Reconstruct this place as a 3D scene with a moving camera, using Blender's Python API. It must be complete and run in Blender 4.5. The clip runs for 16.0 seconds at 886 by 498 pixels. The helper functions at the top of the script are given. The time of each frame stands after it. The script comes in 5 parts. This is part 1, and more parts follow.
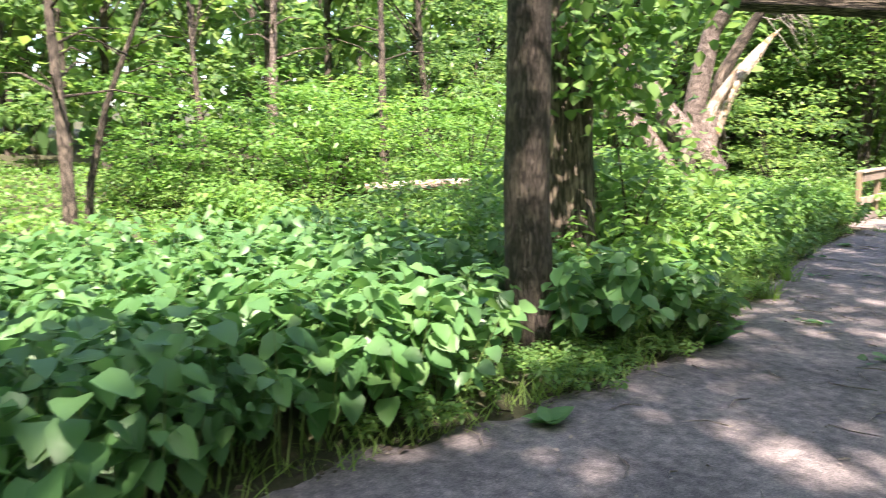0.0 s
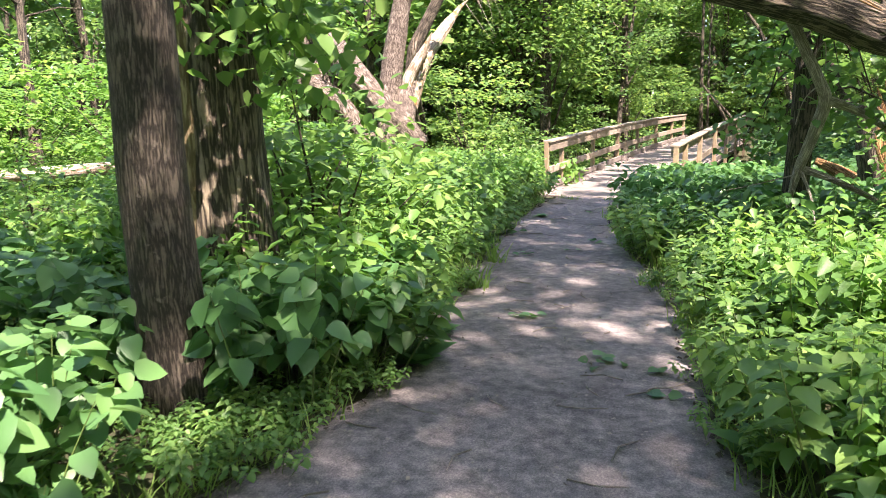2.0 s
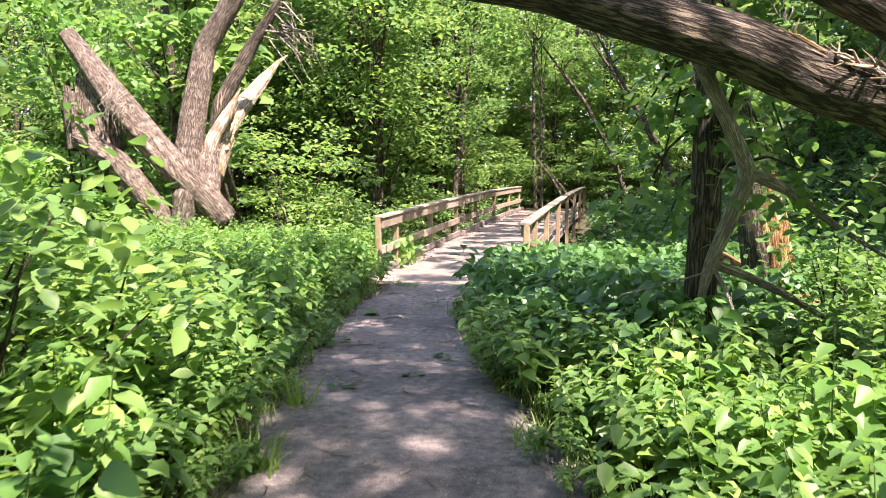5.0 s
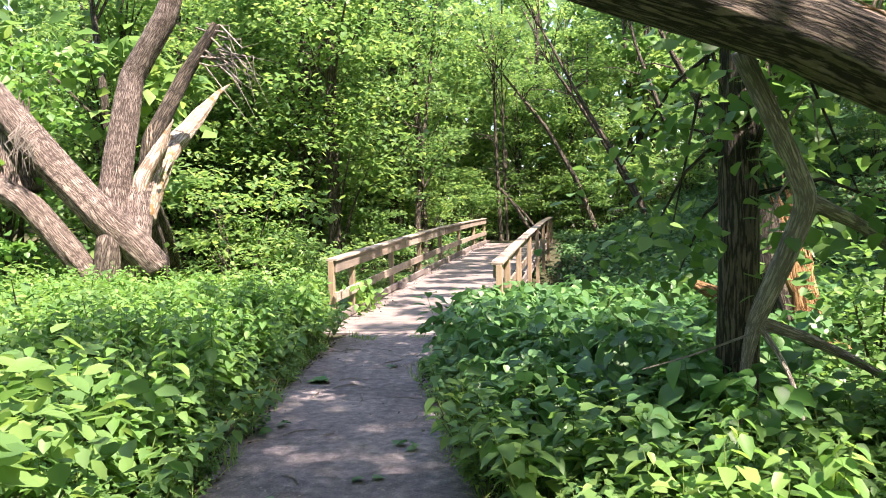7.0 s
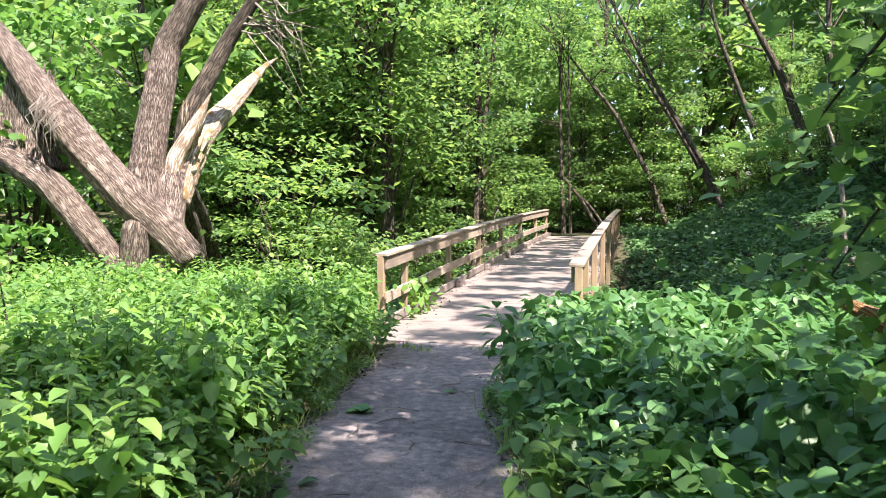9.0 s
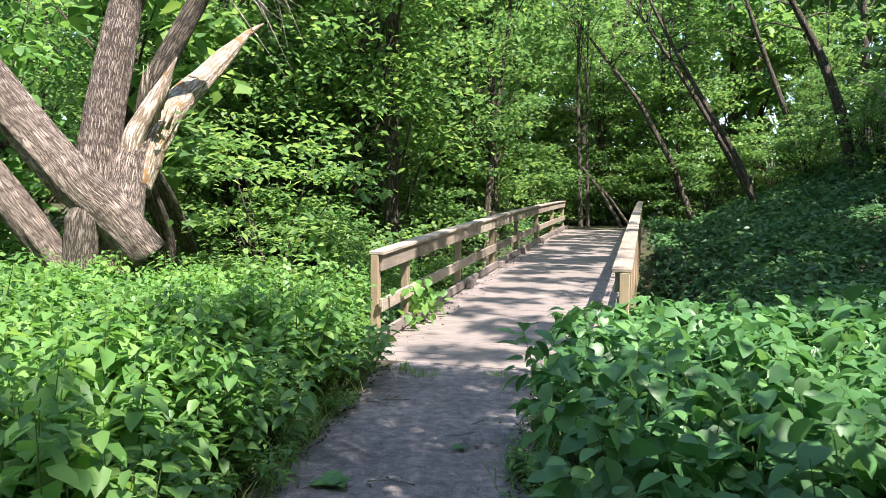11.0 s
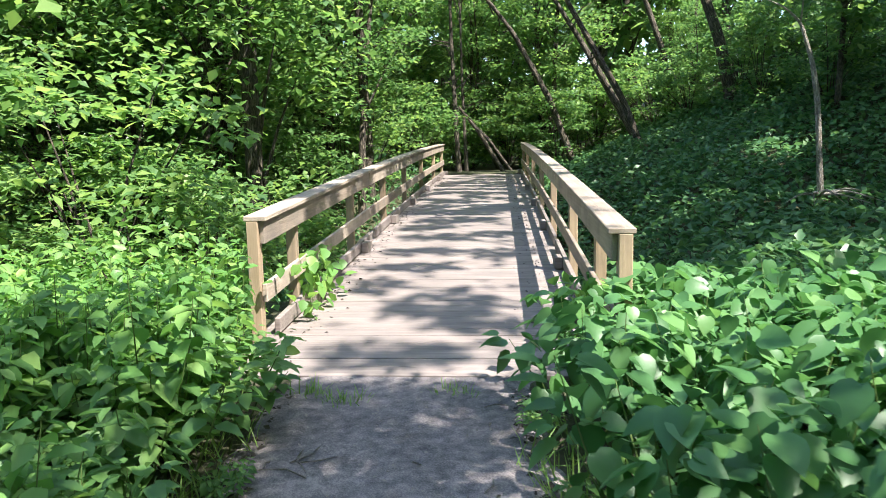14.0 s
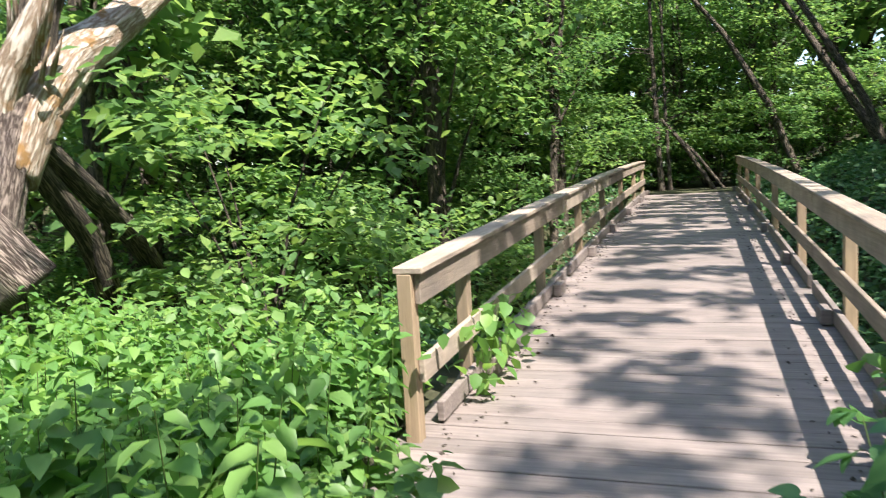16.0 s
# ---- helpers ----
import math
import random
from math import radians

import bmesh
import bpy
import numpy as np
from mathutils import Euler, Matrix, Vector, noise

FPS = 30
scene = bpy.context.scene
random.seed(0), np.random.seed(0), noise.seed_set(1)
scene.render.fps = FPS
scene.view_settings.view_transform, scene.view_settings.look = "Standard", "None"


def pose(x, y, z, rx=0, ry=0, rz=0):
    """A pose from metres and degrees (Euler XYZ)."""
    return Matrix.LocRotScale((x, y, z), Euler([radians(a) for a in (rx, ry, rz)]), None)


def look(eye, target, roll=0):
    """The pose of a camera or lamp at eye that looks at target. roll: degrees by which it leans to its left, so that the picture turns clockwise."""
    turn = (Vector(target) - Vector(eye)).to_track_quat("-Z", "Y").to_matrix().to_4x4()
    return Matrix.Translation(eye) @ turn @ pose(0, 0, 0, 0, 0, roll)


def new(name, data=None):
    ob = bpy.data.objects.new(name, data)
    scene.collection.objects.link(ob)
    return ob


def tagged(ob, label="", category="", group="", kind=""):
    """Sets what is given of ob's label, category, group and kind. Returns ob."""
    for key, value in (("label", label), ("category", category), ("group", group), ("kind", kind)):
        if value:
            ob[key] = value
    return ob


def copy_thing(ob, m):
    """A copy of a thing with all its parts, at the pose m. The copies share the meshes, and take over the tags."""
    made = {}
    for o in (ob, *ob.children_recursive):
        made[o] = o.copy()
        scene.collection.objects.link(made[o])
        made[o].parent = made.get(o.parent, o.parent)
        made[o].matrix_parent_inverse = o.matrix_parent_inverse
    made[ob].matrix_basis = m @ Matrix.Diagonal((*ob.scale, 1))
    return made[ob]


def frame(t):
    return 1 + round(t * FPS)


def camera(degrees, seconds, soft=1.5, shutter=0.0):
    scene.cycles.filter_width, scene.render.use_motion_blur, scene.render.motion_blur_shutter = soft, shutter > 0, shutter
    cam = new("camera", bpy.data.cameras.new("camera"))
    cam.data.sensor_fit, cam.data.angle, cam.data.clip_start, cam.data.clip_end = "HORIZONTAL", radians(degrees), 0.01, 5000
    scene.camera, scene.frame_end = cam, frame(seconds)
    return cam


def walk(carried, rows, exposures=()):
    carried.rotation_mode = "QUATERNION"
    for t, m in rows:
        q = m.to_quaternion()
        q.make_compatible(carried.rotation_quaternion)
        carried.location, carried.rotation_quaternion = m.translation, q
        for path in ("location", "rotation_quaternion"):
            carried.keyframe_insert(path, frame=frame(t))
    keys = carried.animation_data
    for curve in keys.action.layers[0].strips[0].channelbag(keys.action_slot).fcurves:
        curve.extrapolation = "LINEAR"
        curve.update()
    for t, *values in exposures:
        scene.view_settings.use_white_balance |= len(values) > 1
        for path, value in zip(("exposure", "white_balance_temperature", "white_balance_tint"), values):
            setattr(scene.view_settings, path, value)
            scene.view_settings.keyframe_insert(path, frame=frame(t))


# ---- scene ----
cam = camera(62.0, 16.0, soft=0.8, shutter=0.3)
PATH = [
    (0, (5.685, -16.47, 1.575), (4.211, -15.147, 1.293), 0.5),
    (0.5, (5.495, -16.154, 1.602), (4.243, -14.623, 1.306), 0.4),
    (1, (5.388, -15.803, 1.577), (4.311, -14.148, 1.264), 0.1),
    (1.5, (5.221, -15.457, 1.552), (4.27, -13.732, 1.211), -0.1),
    (2, (5.005, -15.099, 1.572), (4.141, -13.329, 1.223), -0.2),
    (2.5, (4.827, -14.744, 1.564), (4.024, -12.945, 1.219), -0.1),
    (3, (4.635, -14.347, 1.574), (3.897, -12.518, 1.244), 0.1),
    (3.5, (4.481, -13.88, 1.592), (3.817, -12.018, 1.293), 0.3),
    (4, (4.442, -13.465, 1.592), (3.842, -11.577, 1.319), 0.4),
    (4.5, (4.335, -13.02, 1.574), (3.802, -11.107, 1.338), 0.4),
    (5, (4.265, -12.599, 1.61), (3.806, -10.66, 1.445), 0.5),
    (7.5, (3.851, -10.85, 1.679), (3.489, -8.885, 1.601), -1.3),
    (8, (3.713, -10.52, 1.684), (3.307, -8.565, 1.579), -0.8),
    (8.5, (3.597, -10.113, 1.71), (3.111, -8.175, 1.606), -0.5),
    (11, (3.019, -7.796, 1.678), (2.49, -5.872, 1.547), 0.5),
    (11.5, (2.843, -7.542, 1.624), (2.387, -5.601, 1.466), 0.7),
    (12, (2.732, -7.219, 1.662), (2.346, -5.268, 1.457), -0.5),
    (12.5, (2.548, -6.827, 1.667), (2.25, -4.865, 1.419), -0.8),
    (13, (2.306, -6.427, 1.638), (2.094, -4.456, 1.372), -0.9),
    (13.5, (2.162, -6.027, 1.617), (2.007, -4.053, 1.338), -1.0),
    (14, (2.021, -5.637, 1.61), (1.866, -3.662, 1.336), -1.2),
    (14.5, (1.856, -5.184, 1.638), (1.652, -3.213, 1.366), -1.1),
    (15, (1.788, -4.714, 1.585), (1.465, -2.758, 1.323), -1.5),
    (15.5, (1.711, -4.27, 1.568), (1.249, -2.341, 1.309), -2.1),
    (16, (1.705, -3.926, 1.619), (1.046, -2.049, 1.421), -3.3),
]
walk(cam, [(t, look(eye, target, roll)) for t, eye, target, roll in PATH], exposures=[(0.0, 2.1, 6850, 24), (5.0, 1.95, 7000, 28), (8.5, 1.9, 6650, 23), (11.0, 1.55, 6300, 15), (14.0, 1.7, 6200, 12), (16.0, 1.4, 6350, 15)])

# ---- light ----
world = bpy.data.worlds.new("sky")
scene.world = world
world.use_nodes = True
wn, wl = world.node_tree.nodes, world.node_tree.links
sky = wn.new("ShaderNodeTexSky")
sky.sky_type, sky.sun_disc = "NISHITA", False
SUN = Vector((0.49, -0.36, 1.0)).normalized()
sky.sun_elevation = math.asin(SUN.z)
sky.sun_rotation = math.atan2(SUN.x, SUN.y)
wl.new(sky.outputs[0], wn["Background"].inputs[0])
wn["Background"].inputs[1].default_value = 0.15
sun = new("sun", bpy.data.lights.new("sun", "SUN"))
sun.data.energy, sun.data.angle, sun.data.color = 5.0, radians(0.45), (1.0, 0.93, 0.82)
sun.matrix_basis = look(SUN * 40, (0, 0, 0))

# ---- materials ----


def material(name):
    m = bpy.data.materials.new(name)
    m.use_nodes = True
    return m, m.node_tree.nodes, m.node_tree.links, m.node_tree.nodes["Principled BSDF"]


def ramp(n, stops):
    r = n.new("ShaderNodeValToRGB")
    while len(r.color_ramp.elements) < len(stops):
        r.color_ramp.elements.new(0.5)
    for e, (p, c) in zip(r.color_ramp.elements, stops):
        e.position, e.color = p, (*c, 1)
    return r


def noise_tex(n, l, src, scale, detail=6.0, rough=0.6, stretch=None):
    t = n.new("ShaderNodeTexNoise")
    t.inputs["Scale"].default_value, t.inputs["Detail"].default_value, t.inputs["Roughness"].default_value = scale, detail, rough
    if stretch:
        mp = n.new("ShaderNodeMapping")
        mp.inputs["Scale"].default_value = stretch
        l.new(src, mp.inputs[0])
        src = mp.outputs[0]
    l.new(src, t.inputs["Vector"])
    return t.outputs["Fac"]


def math_node(n, l, op, a, b):
    m = n.new("ShaderNodeMath")
    m.operation = op
    for k, v in enumerate((a, b)):
        if isinstance(v, (int, float)):
            m.inputs[k].default_value = v
        else:
            l.new(v, m.inputs[k])
    return m.outputs[0]


def bump(n, l, bsdf, height, strength, dist):
    b = n.new("ShaderNodeBump")
    b.inputs["Strength"].default_value, b.inputs["Distance"].default_value = strength, dist
    l.new(height, b.inputs["Height"])
    l.new(b.outputs[0], bsdf.inputs["Normal"])


def leaf_material(name, dark, mid, light, rough=0.45, through_light=0.35, gloss=0.35):
    """Green leaf: colour differs from leaf to leaf, some light goes through."""
    m, n, l, b = material(name)
    geo, info, tc = n.new("ShaderNodeNewGeometry"), n.new("ShaderNodeObjectInfo"), n.new("ShaderNodeTexCoord")
    v = noise_tex(n, l, tc.outputs["Object"], 1.3, 3)
    r = ramp(n, [(0.0, dark), (0.55, mid), (1.0, light)])
    mix = math_node(n, l, "ADD", math_node(n, l, "MULTIPLY", geo.outputs["Random Per Island"], 0.5),
                    math_node(n, l, "ADD", math_node(n, l, "MULTIPLY", info.outputs["Random"], 0.2), math_node(n, l, "MULTIPLY", v, 0.35)))
    l.new(mix, r.inputs[0])
    l.new(r.outputs[0], b.inputs["Base Color"])
    b.inputs["Roughness"].default_value = rough
    b.inputs["Specular IOR Level"].default_value = gloss
    bump(n, l, b, noise_tex(n, l, tc.outputs["Object"], 60, 3), 0.25, 0.004)
    tr = n.new("ShaderNodeBsdfTranslucent")
    hs = n.new("ShaderNodeHueSaturation")
    hs.inputs["Hue"].default_value, hs.inputs["Saturation"].default_value, hs.inputs["Value"].default_value = 0.488, 1.12, 1.6
    l.new(r.outputs[0], hs.inputs["Color"])
    l.new(hs.outputs[0], tr.inputs[0])
    ms = n.new("ShaderNodeMixShader")
    ms.inputs[0].default_value = through_light
    l.new(b.outputs[0], ms.inputs[1])
    l.new(tr.outputs[0], ms.inputs[2])
    l.new(ms.outputs[0], n["Material Output"].inputs[0])
    return m


def bark_material(name, dark, light, scale=1.0, moss=None, strength=0.9, patch=(2.6, 0.56)):
    """Furrowed bark that follows the length of the trunk."""
    m, n, l, b = material(name)
    uv, tc = n.new("ShaderNodeUVMap"), n.new("ShaderNodeTexCoord")
    uv.uv_map = "UVMap"
    f = noise_tex(n, l, uv.outputs[0], 1.0, 5, 0.55, (40 * scale, 3.4 * scale, 1))
    g = noise_tex(n, l, uv.outputs[0], 1.0, 4, 0.6, (130 * scale, 22 * scale, 1))
    big = noise_tex(n, l, tc.outputs["Object"], 1.7, 4)
    crack = math_node(n, l, "MINIMUM", math_node(n, l, "MULTIPLY", math_node(n, l, "ABSOLUTE", math_node(n, l, "SUBTRACT", f, 0.5), 0), 11.0), 1.0)
    h = math_node(n, l, "ADD", math_node(n, l, "MULTIPLY", crack, 0.3), math_node(n, l, "ADD", math_node(n, l, "MULTIPLY", f, 0.25), math_node(n, l, "MULTIPLY", g, 0.3)))
    r = ramp(n, [(0.40, dark), (0.52, tuple((a + c) / 2 for a, c in zip(dark, light))), (0.62, light)])
    l.new(math_node(n, l, "ADD", math_node(n, l, "MULTIPLY", h, 0.8), math_node(n, l, "MULTIPLY", big, 0.2)), r.inputs[0])
    col = r.outputs[0]
    if moss:
        mx = n.new("ShaderNodeMixRGB")
        mr = ramp(n, [(patch[1], (0, 0, 0)), (patch[1] + 0.08, (1, 1, 1))])
        l.new(noise_tex(n, l, tc.outputs["Object"], patch[0], 5), mr.inputs[0])
        l.new(mr.outputs[0], mx.inputs[0])
        l.new(col, mx.inputs[1])
        mx.inputs[2].default_value = (*moss, 1)
        col = mx.outputs[0]
    l.new(col, b.inputs["Base Color"])
    b.inputs["Roughness"].default_value = 0.9
    bump(n, l, b, h, strength, 0.06)
    return m


def wood_material(name, dark, light, axis, stain=0.35):
    """Weathered sawn timber with grain along one axis, knots and grey stains."""
    m, n, l, b = material(name)
    tc, info = n.new("ShaderNodeTexCoord"), n.new("ShaderNodeObjectInfo")
    cm = n.new("ShaderNodeVectorMath")
    cm.operation = "ADD"
    sc = n.new("ShaderNodeVectorMath")
    sc.operation = "SCALE"
    sc.inputs[0].default_value = (7.1, 3.3, 5.7)
    l.new(info.outputs["Random"], sc.inputs["Scale"])
    l.new(tc.outputs["Object"], cm.inputs[0])
    l.new(sc.outputs[0], cm.inputs[1])
    st = [38.0, 38.0, 38.0]
    st[axis] = 1.6
    grain = noise_tex(n, l, cm.outputs[0], 1.0, 7, 0.65, st)
    blot = noise_tex(n, l, cm.outputs[0], 2.2, 5)
    r = ramp(n, [(0.3, dark), (0.7, light)])
    l.new(math_node(n, l, "ADD", math_node(n, l, "MULTIPLY", grain, 0.7), math_node(n, l, "MULTIPLY", info.outputs["Random"], 0.3 if axis else 0.12)), r.inputs[0])
    mx = n.new("ShaderNodeMixRGB")
    rr = ramp(n, [(0.42, (0, 0, 0)), (0.62, (stain, stain, stain)), (0.7, (stain * 1.3, stain * 1.3, stain * 1.3))])
    l.new(blot, rr.inputs[0])
    l.new(rr.outputs[0], mx.inputs[0])
    l.new(r.outputs[0], mx.inputs[1])
    mx.inputs[2].default_value = (0.12, 0.108, 0.1, 1)
    l.new(mx.outputs[0], b.inputs["Base Color"])
    b.inputs["Roughness"].default_value = 0.75
    bump(n, l, b, grain, 0.8, 0.006)
    return m


def soil_material(name, stops, scale, bump_d):
    m, n, l, b = material(name)
    tc = n.new("ShaderNodeTexCoord")
    a = noise_tex(n, l, tc.outputs["Object"], scale, 8, 0.62)
    c = noise_tex(n, l, tc.outputs["Object"], 1.1, 4)
    fine = noise_tex(n, l, tc.outputs["Object"], 90, 4, 0.7)
    r = ramp(n, stops)
    s = math_node(n, l, "ADD", math_node(n, l, "MULTIPLY", a, 0.36), math_node(n, l, "ADD", math_node(n, l, "MULTIPLY", c, 0.26), math_node(n, l, "MULTIPLY", fine, 0.38)))
    l.new(s, r.inputs[0])
    l.new(r.outputs[0], b.inputs["Base Color"])
    b.inputs["Roughness"].default_value = 0.95
    bump(n, l, b, math_node(n, l, "ADD", a, math_node(n, l, "MULTIPLY", fine, 0.5)), 0.7, bump_d)
    return m


M_PATH = soil_material("packed_earth", [(0.4, (0.07, 0.062, 0.064)), (0.5, (0.165, 0.146, 0.146)), (0.6, (0.34, 0.292, 0.275))], 12, 0.022)
M_LITTER = soil_material("leaf_litter", [(0.35, (0.025, 0.028, 0.012)), (0.5, (0.05, 0.055, 0.022)), (0.65, (0.10, 0.085, 0.05))], 14, 0.05)
M_BROAD = leaf_material("broad_leaf", (0.042, 0.125, 0.042), (0.09, 0.215, 0.072), (0.18, 0.335, 0.105), 0.42, 0.34, 0.42)
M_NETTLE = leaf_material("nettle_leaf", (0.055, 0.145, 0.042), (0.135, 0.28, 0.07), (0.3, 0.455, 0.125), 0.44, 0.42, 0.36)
M_SHRUB = leaf_material("shrub_leaf", (0.05, 0.13, 0.042), (0.125, 0.245, 0.07), (0.29, 0.43, 0.12), 0.44, 0.42, 0.36)
M_CROWN = leaf_material("crown_leaf", (0.045, 0.115, 0.05), (0.125, 0.235, 0.076), (0.33, 0.46, 0.135), 0.44, 0.48, 0.36)
M_IVY = leaf_material("slope_leaf", (0.037, 0.102, 0.052), (0.078, 0.175, 0.074), (0.165, 0.29, 0.1), 0.4, 0.35, 0.36)
M_GRASS = leaf_material("grass_blade", (0.1, 0.2, 0.05), (0.18, 0.31, 0.075), (0.32, 0.44, 0.14), 0.5, 0.4)
M_STEM, _n, _l, _b = material("green_stem")
_b.inputs["Base Color"].default_value, _b.inputs["Roughness"].default_value = (0.10, 0.16, 0.04, 1), 0.6
M_BARK = bark_material("furrowed_bark", (0.035, 0.028, 0.02), (0.2, 0.165, 0.125))
M_BARK_GREY = bark_material("grey_brown_bark", (0.035, 0.028, 0.021), (0.26, 0.21, 0.16), 1.0, None, 1.0)
M_FURROW = bark_material("deep_furrowed_bark", (0.05, 0.04, 0.028), (0.31, 0.255, 0.18), 0.7, None, 1.0)
M_LICHEN = bark_material("lichen_spotted_bark", (0.05, 0.04, 0.032), (0.22, 0.18, 0.14), 1.6, (0.36, 0.3, 0.25), 0.9, (8.0, 0.66))
M_SNAG = bark_material("pale_dead_bark", (0.085, 0.06, 0.048), (0.5, 0.41, 0.345), 1.5, None, 1.0)
M_SNAG_WOOD = bark_material("bleached_dead_wood", (0.26, 0.19, 0.13), (0.66, 0.6, 0.52), 0.7, (0.26, 0.15, 0.055), 0.7)
M_DEAD = bark_material("dead_branch_bark", (0.26, 0.225, 0.19), (0.62, 0.56, 0.48), 1.6)
M_ORANGE = bark_material("torn_orange_wood", (0.22, 0.1, 0.035), (0.62, 0.38, 0.17), 1.2)
M_BARE = bark_material("bared_yellow_wood", (0.15, 0.11, 0.055), (0.4, 0.32, 0.19), 0.8, None, 0.6)
M_TWIG = bark_material("twig_bark", (0.05, 0.04, 0.03), (0.16, 0.13, 0.09), 2.0)
M_DECK = wood_material("deck_timber", (0.175, 0.145, 0.13), (0.36, 0.303, 0.278), 0, 0.4)
M_RAIL = wood_material("rail_timber", (0.24, 0.188, 0.143), (0.46, 0.38, 0.3), 1, 0.45)
M_POST = wood_material("post_timber", (0.22, 0.155, 0.095), (0.42, 0.32, 0.21), 2, 0.3)

# ---- mesh helpers ----
RNG = np.random.default_rng(7)


def obj(name, me, mat, parent=None, label=""):
    me.materials.append(mat)
    ob = new(name, me)
    if parent:
        ob.parent = parent
    if label:
        ob["label"] = label
    return ob


def mesh_np(name, verts, faces, uvs=None, smooth=False):
    """A mesh from arrays; all faces have the same number of corners."""
    me = bpy.data.meshes.new(name)
    verts, faces = np.asarray(verts, np.float32), np.asarray(faces, np.int32)
    me.vertices.add(len(verts))
    me.vertices.foreach_set("co", verts.ravel())
    k = faces.shape[1]
    me.loops.add(faces.size)
    me.loops.foreach_set("vertex_index", faces.ravel())
    me.polygons.add(len(faces))
    me.polygons.foreach_set("loop_start", np.arange(0, faces.size, k, dtype=np.int32))
    if uvs is not None:
        me.uv_layers.new(name="UVMap").data.foreach_set("uv", np.asarray(uvs, np.float32)[faces.ravel()].ravel())
    me.update(calc_edges=True)
    if smooth:
        me.polygons.foreach_set("use_smooth", np.ones(len(faces), bool))
    me.validate()
    return me


OVATE = (np.array([(0, 0, 0), (0, 0.5, -0.05), (0, 1, -0.16), (-0.40, 0.26, 0.05), (-0.31, 0.66, 0.0), (0.40, 0.26, 0.05), (0.31, 0.66, 0.0)]),
         np.array([(0, 5, 1), (5, 6, 1), (6, 2, 1), (0, 1, 3), (3, 1, 4), (4, 1, 2)]))
_half = [(0.17, -0.05), (0.36, 0.1), (0.44, 0.33), (0.37, 0.58), (0.2, 0.82)]
_ribs = [(0, 0.0), (0, 0.32), (0, 0.66), (0, 1.04)]
HEART = (np.array([(x, y, 0.22 * abs(x) - 0.22 * y * y) for x, y in _ribs + _half + [(-x, y) for x, y in _half]]),
         np.array([(0, 4, 5), (0, 5, 1), (5, 6, 1), (6, 7, 2), (6, 2, 1), (7, 8, 2), (8, 3, 2), (0, 10, 9), (0, 1, 10), (10, 1, 11), (11, 2, 12), (11, 1, 2), (12, 2, 13), (13, 2, 3)]))
HEART_PLAIN = (np.array([(x, y, 0.22 * abs(x) - 0.22 * y * y) for x, y in ((0, 0), (0, 0.5), (0, 1.04), (0.34, 0.06), (0.42, 0.38), (0.27, 0.74), (-0.34, 0.06), (-0.42, 0.38), (-0.27, 0.74))]),
               np.array([(0, 3, 4), (0, 4, 1), (4, 5, 1), (5, 2, 1), (0, 7, 6), (0, 1, 7), (7, 1, 8), (8, 1, 2)]))
TOOTHED = (OVATE[0] * [0.8, 1, 1.5], OVATE[1])
HEX = (np.array([(0, 0, 0), (-0.29, 0.3, 0.05), (-0.27, 0.66, 0.02), (0, 1, -0.1), (0.27, 0.66, 0.02), (0.29, 0.3, 0.05)]), np.array([(0, 5, 3), (5, 4, 3), (0, 3, 1), (1, 3, 2)]))
DIAMOND = (np.array([(0, 0, 0), (-0.33, 0.45, 0.06), (0, 1, -0.08), (0.33, 0.45, 0.06)]), np.array([(0, 3, 2), (0, 2, 1)]))
BLADE = (np.array([(-0.02, 0, 0), (0.02, 0, 0), (-0.015, 0.6, -0.03), (0.015, 0.6, -0.03), (0, 1, -0.2)]), np.array([(0, 1, 3), (0, 3, 2), (2, 3, 4)]))


def leaves(pos, yaw, pitch, roll, size, shape):
    """Vertices and triangles of many leaves; pitch lifts the tip, roll turns the blade about its midrib."""
    tv, tf = shape
    cy, sy, cp, sp = np.cos(yaw), np.sin(yaw), np.cos(pitch), np.sin(pitch)
    d = np.stack([cy * cp, sy * cp, sp], -1)
    s = np.stack([sy, -cy, np.zeros_like(cy)], -1)
    nrm = np.cross(s, d)
    cr, sr = np.cos(roll)[:, None], np.sin(roll)[:, None]
    s, nrm = s * cr + nrm * sr, nrm * cr - s * sr
    v = (tv[None, :, 0, None] * s[:, None] + tv[None, :, 1, None] * d[:, None] + tv[None, :, 2, None] * nrm[:, None]) * size[:, None, None] + pos[:, None]
    f = tf[None] + (np.arange(len(pos)) * len(tv))[:, None, None]
    return v.reshape(-1, 3), f.reshape(-1, 3)


